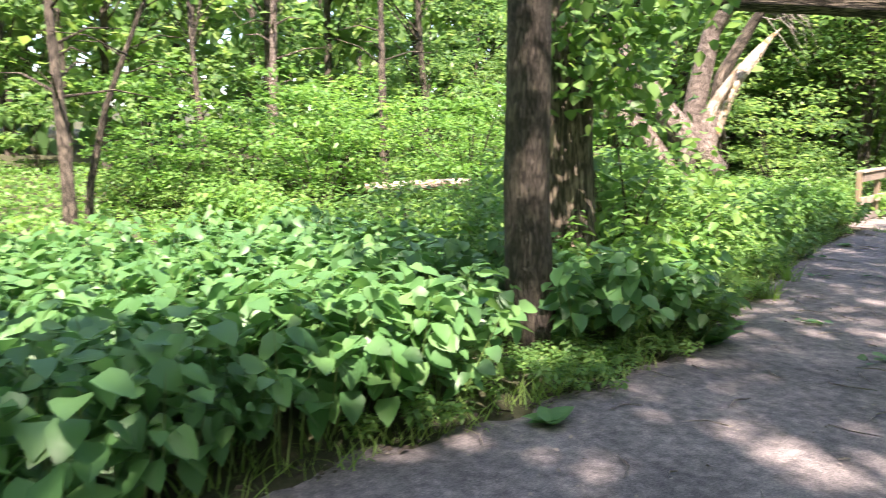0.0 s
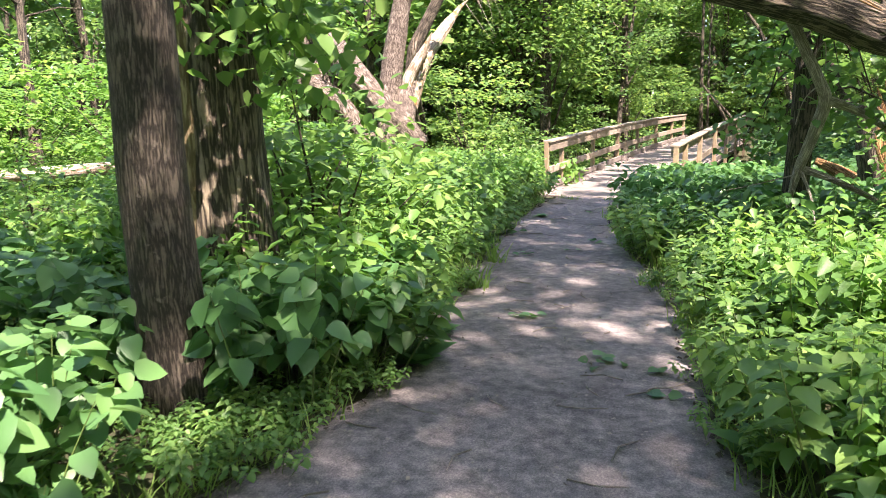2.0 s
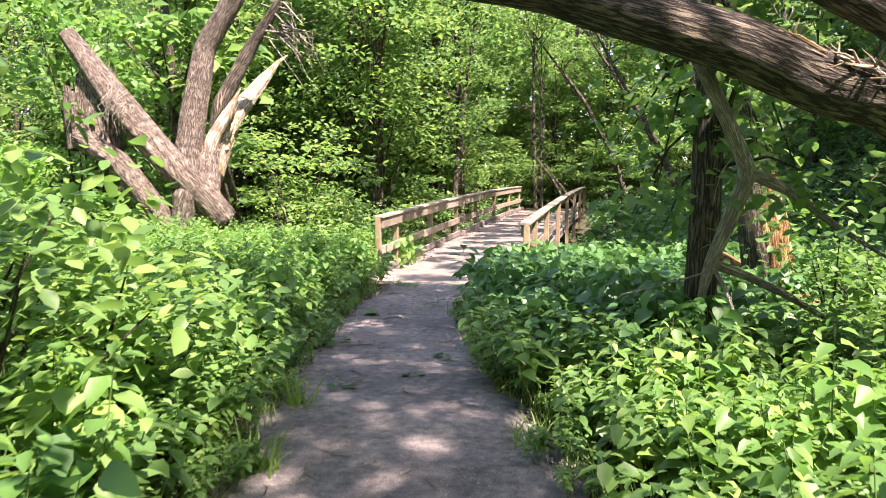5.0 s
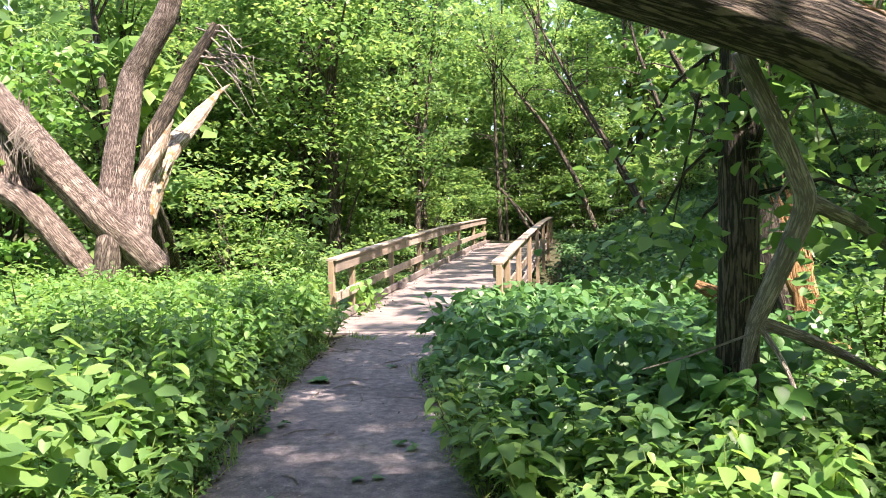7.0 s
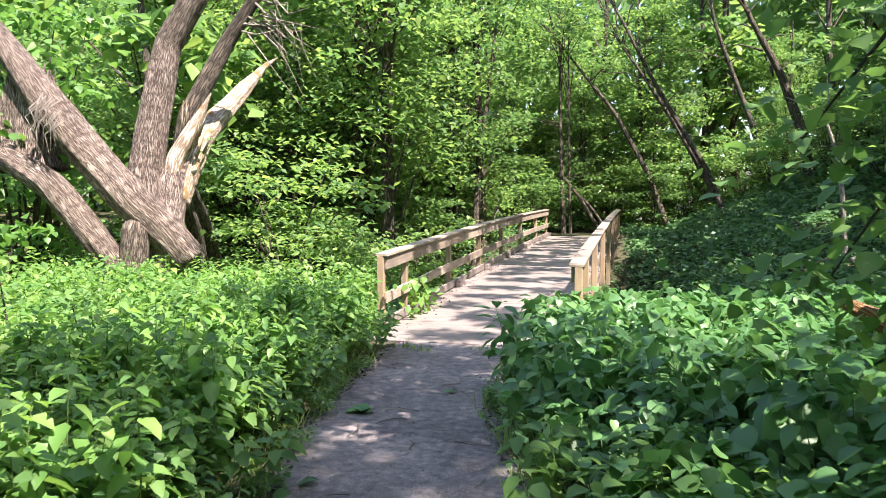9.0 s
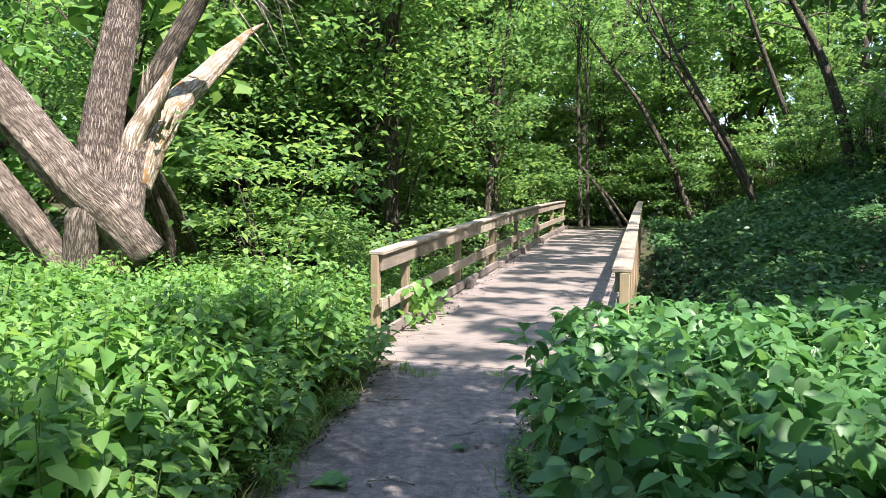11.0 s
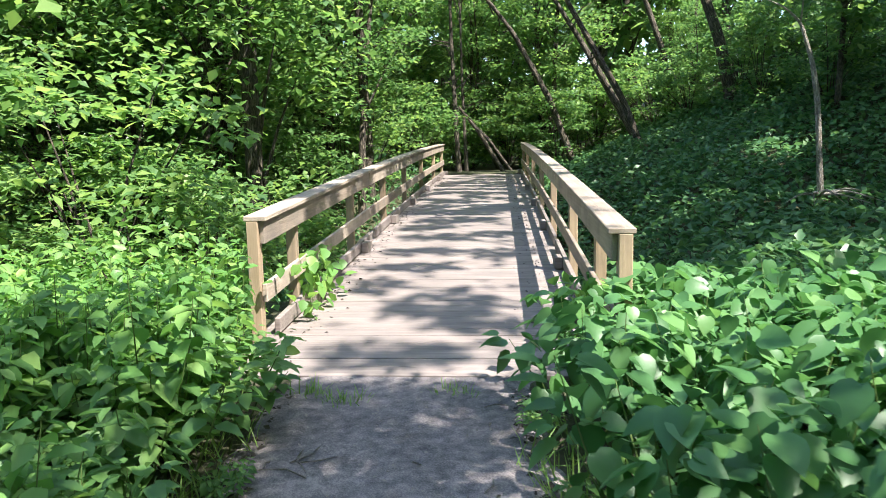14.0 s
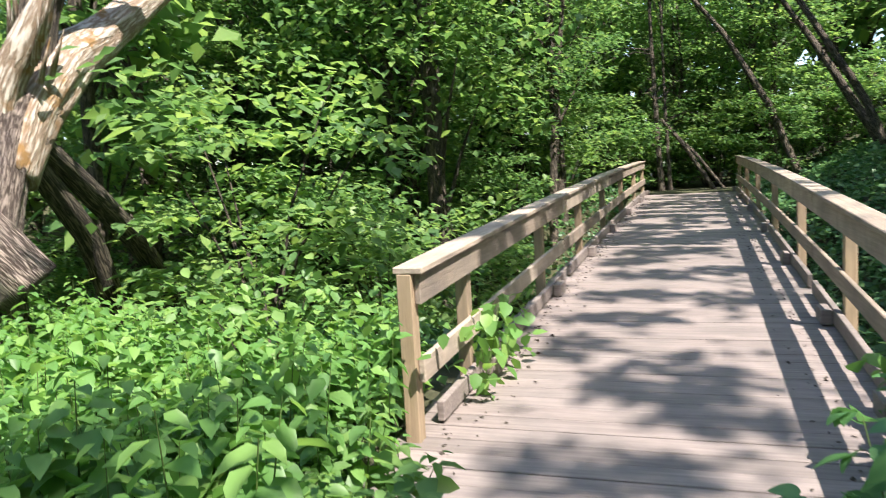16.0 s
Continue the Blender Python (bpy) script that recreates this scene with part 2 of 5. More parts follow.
def tube(points, radii, sides=8, rough=0.0, cap=True, step=0.0):
    """A round limb through points; rough makes its girth uneven."""
    p = np.array(points, float)
    r = np.array(radii, float)
    if step:
        t = np.concatenate([[0], np.cumsum(np.linalg.norm(np.diff(p, axis=0), axis=1))])
        u = np.linspace(0, t[-1], max(3, int(t[-1] / step)))
        p, r = np.stack([np.interp(u, t, p[:, k]) for k in range(3)], -1), np.interp(u, t, r)
        for _ in range(3):
            p[1:-1] = (p[:-2] + 2 * p[1:-1] + p[2:]) / 4
    tan = np.gradient(p, axis=0)
    tan /= np.linalg.norm(tan, axis=1)[:, None] + 1e-9
    up = np.array([1.0, 0, 0]) if abs(tan[:, 0]).mean() < 0.8 else np.array([0, 0, 1.0])
    a = np.cross(tan, up)
    a /= np.linalg.norm(a, axis=1)[:, None]
    b = np.cross(tan, a)
    ang = np.linspace(0, 2 * np.pi, sides + 1)
    length = np.concatenate([[0], np.cumsum(np.linalg.norm(np.diff(p, axis=0), axis=1))])
    rr = np.repeat(r[:, None], sides + 1, 1)
    if rough:
        for i in range(len(p)):
            for k in range(sides):
                q = Vector((math.cos(ang[k]) * 2.6, math.sin(ang[k]) * 2.6, length[i] * 0.9 + p[0][0]))
                rr[i, k] *= 1 + rough * (noise.noise(q) + 0.7 * noise.noise(q * 3.1) * 0.6 + 0.35 * noise.noise(Vector((q.x * 4, q.y * 4, q.z * 1.5))))
            rr[i, sides] = rr[i, 0]
    v = p[:, None] + rr[..., None] * (np.cos(ang)[None, :, None] * a[:, None] + np.sin(ang)[None, :, None] * b[:, None])
    uv = np.stack([np.broadcast_to(ang / (2 * np.pi) * 2 * np.pi * max(r.mean(), 0.02), rr.shape), np.broadcast_to(length[:, None], rr.shape)], -1)
    n, k = len(p), sides + 1
    f = [(i * k + j, i * k + j + 1, (i + 1) * k + j + 1, (i + 1) * k + j) for i in range(n - 1) for j in range(sides)]
    v, uv = v.reshape(-1, 3), uv.reshape(-1, 2)
    if cap:
        for i0, c in ((0, p[0]), ((n - 1) * k, p[-1])):
            m = len(v)
            v, uv = np.vstack([v, c]), np.vstack([uv, uv[i0]])
            f += [(i0 + j, i0 + j + 1, m, m) if i0 else (i0 + j + 1, i0 + j, m, m) for j in range(sides)]
    return v, np.array(f), uv


def join(pieces):
    vs, fs, us, o = [], [], [], 0
    for v, f, u in pieces:
        vs.append(v), fs.append(f + o), us.append(u)
        o += len(v)
    return np.vstack(vs), np.vstack(fs), np.vstack(us)


def tube_mesh(name, pieces):
    """Tubes joined in one mesh; the caps' doubled corners become triangles."""
    v, f, u = join(pieces)
    me = bpy.data.meshes.new(name)
    me.from_pydata(v.tolist(), [], [tuple(q) if q[2] != q[3] else tuple(q[:3]) for q in f.tolist()])
    idx = np.empty(len(me.loops), np.int32)
    me.loops.foreach_get("vertex_index", idx)
    me.uv_layers.new(name="UVMap").data.foreach_set("uv", u[idx].astype(np.float32).ravel())
    me.polygons.foreach_set("use_smooth", np.ones(len(me.polygons), bool))
    me.update()
    return me


def box_mesh(name, sx, sy, sz, bevel=0.006):
    bm = bmesh.new()
    bmesh.ops.create_cube(bm, size=1)
    for v in bm.verts:
        v.co = Vector((v.co.x * sx, v.co.y * sy, v.co.z * sz))
    bmesh.ops.bevel(bm, geom=bm.edges[:], offset=bevel, segments=1, affect="EDGES")
    me = bpy.data.meshes.new(name)
    bm.to_mesh(me)
    bm.free()
    return me


def smooth01(t):
    t = min(1.0, max(0.0, t))
    return t * t * (3 - 2 * t)


# ---- plan ----
PATH_LEFT = [(-24, 6.5), (-19, 4.2), (-15, 2.85), (-12.5, 2.95), (-11.3, 2.92), (-9.7, 2.46), (-7.5, 1.83), (-4.0, 1.02), (-1.7, 0.72), (-0.4, 0.6)]
PATH_RIGHT = [(-24, 10.5), (-19, 8.2), (-15, 6.2), (-12.5, 5.1), (-11.1, 4.55), (-8.6, 4.0), (-5.9, 3.0), (-3.6, 2.25), (-1.7, 2.1), (-0.4, 2.1)]


def edge(side, y):
    return float(np.interp(y, [p[0] for p in side], [p[1] for p in side]))


def deck_z(y):
    return 0.05 + 0.047 * y - 0.0008 * y * y


def ground_z(x, y):
    z = 0.06 * noise.noise(Vector((x * 0.35, y * 0.35, 0)))
    d = max(edge(PATH_LEFT, y) - x, x - edge(PATH_RIGHT, y), 0) if y < 0.5 else 2
    z *= smooth01(d / 1.5)
    z += 0.7 * smooth01((y - 15) / 5) - 2.3 * math.exp(-((y - 9.5) / 5.2) ** 4) * (1 - smooth01((x - 2.5) / 4))
    z += 0.45 * max(0, x - 4.6) * smooth01((y - 6.5) / 8.5) * (1 if x < 22 else 22 / x)
    z += 0.05 * max(0, -x - 9) * smooth01((-x - 9) / 10)
    return z


def terrain():
    xs = np.concatenate([np.linspace(-300, -30, 12), np.linspace(-28, 28, 113), np.linspace(30, 300, 12)])
    ys = np.concatenate([np.linspace(-300, -32, 12), np.linspace(-30, 45, 151), np.linspace(48, 300, 12)])
    v = [(x, y, ground_z(x, y) - 0.015) for y in ys for x in xs]
    w = len(xs)
    f = [(j * w + i, j * w + i + 1, (j + 1) * w + i + 1, (j + 1) * w + i) for j in range(len(ys) - 1) for i in range(w - 1)]
    ob = obj("ground", mesh_np("ground", v, f, smooth=True), M_LITTER)
    tagged(ob, "dark woodland soil with leaf litter", "ground", kind="structure")


def path_strip():
    ys = np.linspace(-24, -0.62, 240)
    v, n = [], 26
    for y in ys:
        a = edge(PATH_LEFT, y) - 0.18 + 0.13 * noise.noise(Vector((0, y * 1.7, 3))) + 0.05 * noise.noise(Vector((0, y * 6, 3)))
        b = edge(PATH_RIGHT, y) + 0.18 + 0.13 * noise.noise(Vector((5, y * 1.7, 3))) + 0.05 * noise.noise(Vector((5, y * 6, 3)))
        for i in range(n):
            u = i / (n - 1)
            x = a + (b - a) * u
            rim = -0.03 * (1 - smooth01(min(u, 1 - u) * 8))
            v.append((x, y, 0.012 + rim + 0.012 * noise.noise(Vector((x * 2.2, y * 2.2, 9))) + 0.005 * noise.noise(Vector((x * 9, y * 9, 2)))))
    f = [(j * n + i, j * n + i + 1, (j + 1) * n + i + 1, (j + 1) * n + i) for j in range(len(ys) - 1) for i in range(n - 1)]
    ob = obj("path", mesh_np("path", v, f, smooth=True), M_PATH)
    tagged(ob, "trodden dark earth footpath with grey dust", "path", kind="structure")


terrain()
path_strip()


# ---- the footbridge ----
def footbridge():
    br = tagged(new("footbridge"), "weathered timber plank footbridge with post and rail sides", "bridge")
    pitch = 0.19
    board = box_mesh("deck_board", 2.86, 0.179, 0.04, 0.004)
    board.materials.append(M_DECK)
    for i in range(106):
        y = -0.56 + pitch * i
        ob = new("deck_board", board)
        ob.parent = br
        ob.matrix_basis = pose(1.375 + RNG.uniform(-0.012, 0.012), y, deck_z(y) - 0.02 + RNG.uniform(-0.0025, 0.0025), math.degrees(math.atan(0.047 - 0.0016 * y)), 0, RNG.uniform(-0.12, 0.12))

    def beam(name, x, y0, y1, dz, w, h, mat, label=""):
        """A timber along the bridge that follows its camber."""
        ys = np.linspace(y0, y1, max(2, int((y1 - y0) / 0.6) + 1))
        bm = bmesh.new()
        rings = [[bm.verts.new((x + sx * w / 2, y, deck_z(y) + dz + sz * h / 2)) for sx, sz in ((-1, -1), (1, -1), (1, 1), (-1, 1))] for y in ys]
        for a, b in zip(rings, rings[1:]):
            for k in range(4):
                bm.faces.new((a[k], a[(k + 1) % 4], b[(k + 1) % 4], b[k]))
        bm.faces.new(rings[0][::-1])
        bm.faces.new(rings[-1])
        bmesh.ops.recalc_face_normals(bm, faces=bm.faces)
        sharp = [e for e in bm.edges if len(e.link_faces) == 2 and e.calc_face_angle() > 0.8]
        bmesh.ops.bevel(bm, geom=sharp, offset=0.006, segments=1, affect="EDGES")
        me = bpy.data.meshes.new(name)
        bm.to_mesh(me)
        bm.free()
        return obj(name, me, mat, br, label)

    for x, inward, posts in ((0.07, 1, (0.05, 1.12, 3.85, 6.6, 9.4, 12.7, 16.2, 19.3)), (2.84, -1, (-0.74, 0.45, 2.7, 5.7, 8.9, 12.4, 16.0, 19.45))):
        y0, y1 = posts[0] - 0.05, posts[-1] + 0.1
        joints = [y0, y0 + 4.9, y0 + 9.8, y0 + 14.7, y1]
        for a, b in zip(joints, joints[1:]):
            beam("rail_cap", x + inward * 0.025, a + 0.003, b - 0.003, 1.03, 0.185, 0.04, M_RAIL)
            beam("top_rail", x + inward * 0.068, a + 0.04, b - 0.004, 0.915, 0.04, 0.184, M_RAIL)
            beam("middle_rail", x + inward * 0.068, a + 0.04, b - 0.004, 0.43, 0.04, 0.15, M_RAIL)
            beam("kerb_board", x + inward * 0.075, a + 0.3, b - 0.004, 0.085, 0.05, 0.13, M_DECK)
        for y in posts:
            h = 1.01 + 0.55
            ob = obj("post", box_mesh("post", 0.095, 0.095, h, 0.007), M_POST, br)
            ob.matrix_basis = pose(x, y, deck_z(y) + 1.01 - h / 2)
            if 0.2 < y:
                ob = obj("kerb_block", box_mesh("kerb_block", 0.09, 0.3, 0.13, 0.006), M_DECK, br)
                ob.matrix_basis = pose(x + inward * 0.148, y + 0.3, deck_z(y + 0.3) + 0.068)
    for x in (0.25, 1.375, 2.5):
        beam("stringer", x, -0.5, 19.3, -0.19, 0.12, 0.28, M_DECK, "dark joist under the deck")


footbridge()


# ---- trees ----
def crown_points(n, centre, radius, rng, clump=55, flat=(0.30, 0.13)):
    """Points spread over an uneven crown: many small clumps near the outside of an ellipsoid."""
    k = max(6, n // clump)
    u = rng.normal(size=(k, 3))
    u /= np.linalg.norm(u, axis=1)[:, None]
    c = u * (rng.uniform(0.25, 1.0, (k, 1)) ** 0.5) * np.array(radius) + np.array(centre)
    w = rng.integers(0, k, n)
    spread = np.array([flat[0], flat[0], flat[1]]) * (0.55 + np.mean(radius) * 0.28)
    return c[w] + rng.normal(size=(n, 3)) * spread, c


def leaf_set(pos, rng, lo, hi, shape, droop=0.35, wild=0.38):
    n = len(pos)
    return leaves(pos, rng.uniform(0, 2 * np.pi, n), rng.normal(-droop, wild, n), rng.normal(0, wild, n), rng.uniform(lo, hi, n), shape)


def make_tree(seed, height, radius, low, spread, n, leaf, bark, lean=(0, 0), label="", clump=55, flat=(0.30, 0.13), wild=0.38):
    """A forest tree: tapered trunk with limbs, and a crown of many leaves."""
    rng = np.random.default_rng(seed)
    root = tagged(new("tree"), label or "slender woodland tree with dark trunk and green crown", "tree", "woodland trees")
    top = np.array([lean[0], lean[1], height * 0.92])
    mid = top * 0.5 + np.array([rng.normal(0, 0.18), rng.normal(0, 0.18), 0])
    trunk = [tube([(0, 0, -0.4), (0, 0, 0.15), tuple(mid), tuple(top)], [radius * 1.5, radius * 1.05, radius * 0.75, radius * 0.15], 10, 0.12, step=0.5)]
    pts, cs = crown_points(n, (lean[0] * 0.7, lean[1] * 0.7, (low + height) / 2), (spread, spread, (height - low) / 2), rng, clump, flat)
    for c in cs[:15]:
        t = np.clip(c[2] / height - 0.18, 0.12, 0.85)
        a = np.array([np.interp(t * height, [0, mid[2], top[2]], [0, mid[0], top[0]]), np.interp(t * height, [0, mid[2], top[2]], [0, mid[1], top[1]]), t * height])
        trunk.append(tube([tuple(a), tuple((a + c) / 2 + np.array([0, 0, 0.25])), tuple(c)], [radius * 0.28, radius * 0.17, 0.008], 5, cap=False))
    obj("trunk", tube_mesh("trunk", trunk), bark, root)
    obj("crown", mesh_np("crown", *leaf_set(pts, rng, leaf * 0.7, leaf * 1.25, DIAMOND, 0.3, wild)), M_CROWN, root)
    return root


def place(ob, x, y, turn=0.0, s=1.0, dz=0.0):
    ob.matrix_basis = Matrix.Translation((x, y, ground_z(x, y) + dz)) @ Matrix.Rotation(turn, 4, "Z") @ Matrix.Diagonal((s, s, s, 1))


def copy_at(ob, x, y, turn, s, dz=0.0):
    return copy_thing(ob, Matrix.Translation((x, y, ground_z(x, y) + dz)) @ Matrix.Rotation(turn, 4, "Z") @ Matrix.Diagonal((s / ob.scale[0],) * 3 + (1,)))


def woods():
    rng = np.random.default_rng(11)
    fine = dict(clump=62, flat=(0.25, 0.07), wild=0.3)
    kinds = [make_tree(1, 13, 0.15, 1.6, 2.7, 6600, 0.19, M_BARK, (0.5, 0.2), **fine), make_tree(2, 16, 0.19, 2.4, 3.1, 7200, 0.2, M_BARK, (-0.4, 0.5), **fine),
             make_tree(3, 9, 0.09, 0.9, 2.2, 5200, 0.165, M_BARK_GREY, (0.7, -0.3), **fine), make_tree(4, 11, 0.11, 0.6, 2.5, 5800, 0.175, M_BARK, (-0.8, -0.2), **fine)]
    plain = [make_tree(5, 13, 0.15, 2.0, 2.6, 1000, 0.5, M_BARK, (0.5, 0.2)), make_tree(6, 16, 0.19, 3.0, 3.0, 1100, 0.5, M_BARK, (-0.4, 0.5)),
             make_tree(7, 10, 0.1, 0.8, 2.3, 900, 0.45, M_BARK, (-0.7, -0.3))]
    spots = []

    def far_from_open(x, y):
        if -24 < y < 1 and edge(PATH_LEFT, y) - 4.5 < x < edge(PATH_RIGHT, y) + 12:
            return False
        if 0 <= y < 22 and (-2.6 if y > 9 else -7) < x < (8.5 if y > 3 else 11):
            return False
        if 8 < x < 13.5 and 2 < y < 10:
            return False
        if -13 < x < 3 and -16 < y < 2.5:
            return False
        if -9 < x and y < -16 and x < 14:
            return False
        return True

    tries = 0
    while len(spots) < 135 and tries < 9000:
        tries += 1
        x, y = rng.uniform(-34, 32), rng.uniform(-21, 46)
        if far_from_open(x, y) and all((x - a) ** 2 + (y - b) ** 2 > 2.6 ** 2 for a, b in spots):
            spots.append((x, y))
    fixed = [(-3.6, 18.4), (-1.9, 16.6), (0.45, 24.5), (0.9, 26.5), (3.9, 26.0), (6.5, 27.0), (-6.2, 16.2), (8.9, 22.5), (-6.9, 11.8), (-4.6, 11.0), (-8.5, 8.0), (2.2, 29.0), (-1.2, 28.0), (9.5, 26.5), (12.5, 24.0), (-4.2, 21.5), (-2.4, 24.5), (-9.5, 12.5), (-8.6, 19.0)]
    used = {}
    for x, y in fixed + spots:
        close = (-14 < x < 10 and 7 < y < 27) or (-15.5 < x < -8 and -9 < y <= 7)
        pool = kinds if close else plain
        i = used.get(close, 0)
        used[close] = i + 1
        k = pool[i % len(pool)]
        s = float(rng.uniform(0.8, 1.25))
        turn = float(rng.uniform(0, 6.28))
        if 8.3 < x < 19 and 13 < y < 27:
            s *= 0.5  # young growth at the head of the slope
        if i < len(pool):
            place(k, x, y, turn, s)
        else:
            copy_at(k, x, y, turn, s)
    # far woods that close the view
    n = 42000
    a, r = rng.uniform(0, 2 * np.pi, n), rng.uniform(31, 58, n)
    z = rng.uniform(0, 1, n) ** 0.8 * 21
    pos = np.stack([r * np.cos(a), 6 + r * np.sin(a), z + np.maximum(0, r * np.cos(a) - 4.6) * 0.3], -1)
    ob = obj("far_woods", mesh_np("far_woods", *leaf_set(pos, rng, 0.9, 1.9, DIAMOND, 0.9)), M_CROWN)
    tagged(ob, "distant wall of green woodland foliage", "woods", kind="stuff")


woods()


def path_trees():
    """The two trunks close beside the path, each with its own overhanging crown."""
    rng = np.random.default_rng(21)
    root = tagged(new("tree"), "straight grey-brown tree with lichen spots close to the path", "tree")
    root.location = (2.05, -12.33, 0)
    pts = [(0.03, 0.05, -0.3), (0.0, 0.0, 0.45), (0.0, -0.06, 1.3), (0.03, -0.1, 2.2), (0.1, -0.25, 4.5), (0.3, 0.1, 8.0)]
    rad = [0.22, 0.18, 0.165, 0.16, 0.14, 0.07]
    obj("trunk", tube_mesh("trunk", [tube(pts, rad, 40, 0.05, step=0.07)]), M_LICHEN, root)
    cp, cs = crown_points(1700, (0.9, -0.6, 7.2), (2.2, 2.2, 2.0), rng)
    limbs = [tube([(0, -0.2, 3.6), tuple((np.array((0, -0.2, 3.6)) + c) / 2 + np.array([0, 0, 0.3])), tuple(c)], [0.05, 0.03, 0.008], 6) for c in cs[:22]]
    tagged(obj("branchwork", tube_mesh("branchwork", limbs), M_BARK, root), kind="stuff")
    obj("crown", mesh_np("crown", *leaf_set(cp, rng, 0.1, 0.17, OVATE)), M_CROWN, root)
    root = tagged(new("tree"), "thick old tree with deep furrowed bark", "tree")
    root.location = (1.12, -10.95, 0)
    pts = [(0.1, 0, -0.3), (0.05, 0, 0.35), (0.0, 0, 1.2), (-0.03, 0, 2.4), (-0.1, 0.1, 5), (-0.3, 0.3, 9)]
    rad = [0.5, 0.4, 0.365, 0.355, 0.3, 0.12]
    obj("trunk", tube_mesh("trunk", [tube(pts, rad, 64, 0.09, step=0.07)]), M_FURROW, root)
    bm = bmesh.new()
    uvl = bm.loops.layers.uv.new("UVMap")
    rows = []
    for i in range(46):
        z = 0.35 + i * 0.055
        a0, a1 = -106 + 7 * noise.noise(Vector((z * 2, 0, 0))), -62 + 12 * noise.noise(Vector((z * 1.7, 4, 0))) - 16 * max(0.0, 0.9 - z)
        r = np.interp(z, [0.35, 1.2, 2.4, 5], [0.425, 0.392, 0.382, 0.33])
        cx = np.interp(z, [0.35, 1.2, 2.4, 5], [0.05, 0, -0.03, -0.1])
        row = []
        for j in range(9):
            a = radians(a0 + (a1 - a0) * j / 8)
            q = r + 0.018 * noise.noise(Vector((a * 9, z * 1.1, 7))) - (0.07 if j in (0, 8) else 0)
            row.append((bm.verts.new((cx + q * math.cos(a), q * math.sin(a), z)), (a * 0.4, z)))
        rows.append(row)
    for p, q in zip(rows, rows[1:]):
        for j in range(8):
            cs = (p[j], p[j + 1], q[j + 1], q[j])
            fc = bm.faces.new([c[0] for c in cs])
            fc.smooth = True
            for lp, c in zip(fc.loops, cs):
                lp[uvl].uv = c[1]
    me = bpy.data.meshes.new("bare_strip")
    bm.to_mesh(me)
    bm.free()
    obj("bare_strip", me, M_BARE, root, "yellowish wood bared where bark fell away")
    cp, cs = crown_points(2200, (0.2, -0.6, 8.4), (2.4, 2.2, 2.4), rng)
    limbs = [tube([(0, 0, 3.4), tuple((np.array((0, 0, 3.4)) + c) / 2 + np.array([0, 0, 0.3])), tuple(c)], [0.07, 0.04, 0.008], 6) for c in cs[:22]]
    # low drooping sprays beside the trunk
    low, lt = [], []
    for i in range(16):
        e = np.array([rng.uniform(0.2, 1.2), rng.uniform(-0.5, 0.5), rng.uniform(1.95, 2.8)])
        s = np.array([0.1, 0.2, rng.uniform(2.4, 3.4)])
        lt.append(tube([tuple(s), tuple((s + e) / 2 + np.array([0, 0, 0.2])), tuple(e)], [0.018, 0.01, 0.004], 5))
        low.append(e + rng.normal(size=(46, 3)) * np.array([0.24, 0.24, 0.14]))
    tagged(obj("branchwork", tube_mesh("branchwork", limbs + lt), M_BARK, root), kind="stuff")
    obj("crown", mesh_np("crown", *leaf_set(np.vstack([cp] + low), rng, 0.09, 0.15, OVATE, 0.5)), M_SHRUB, root)


path_trees()


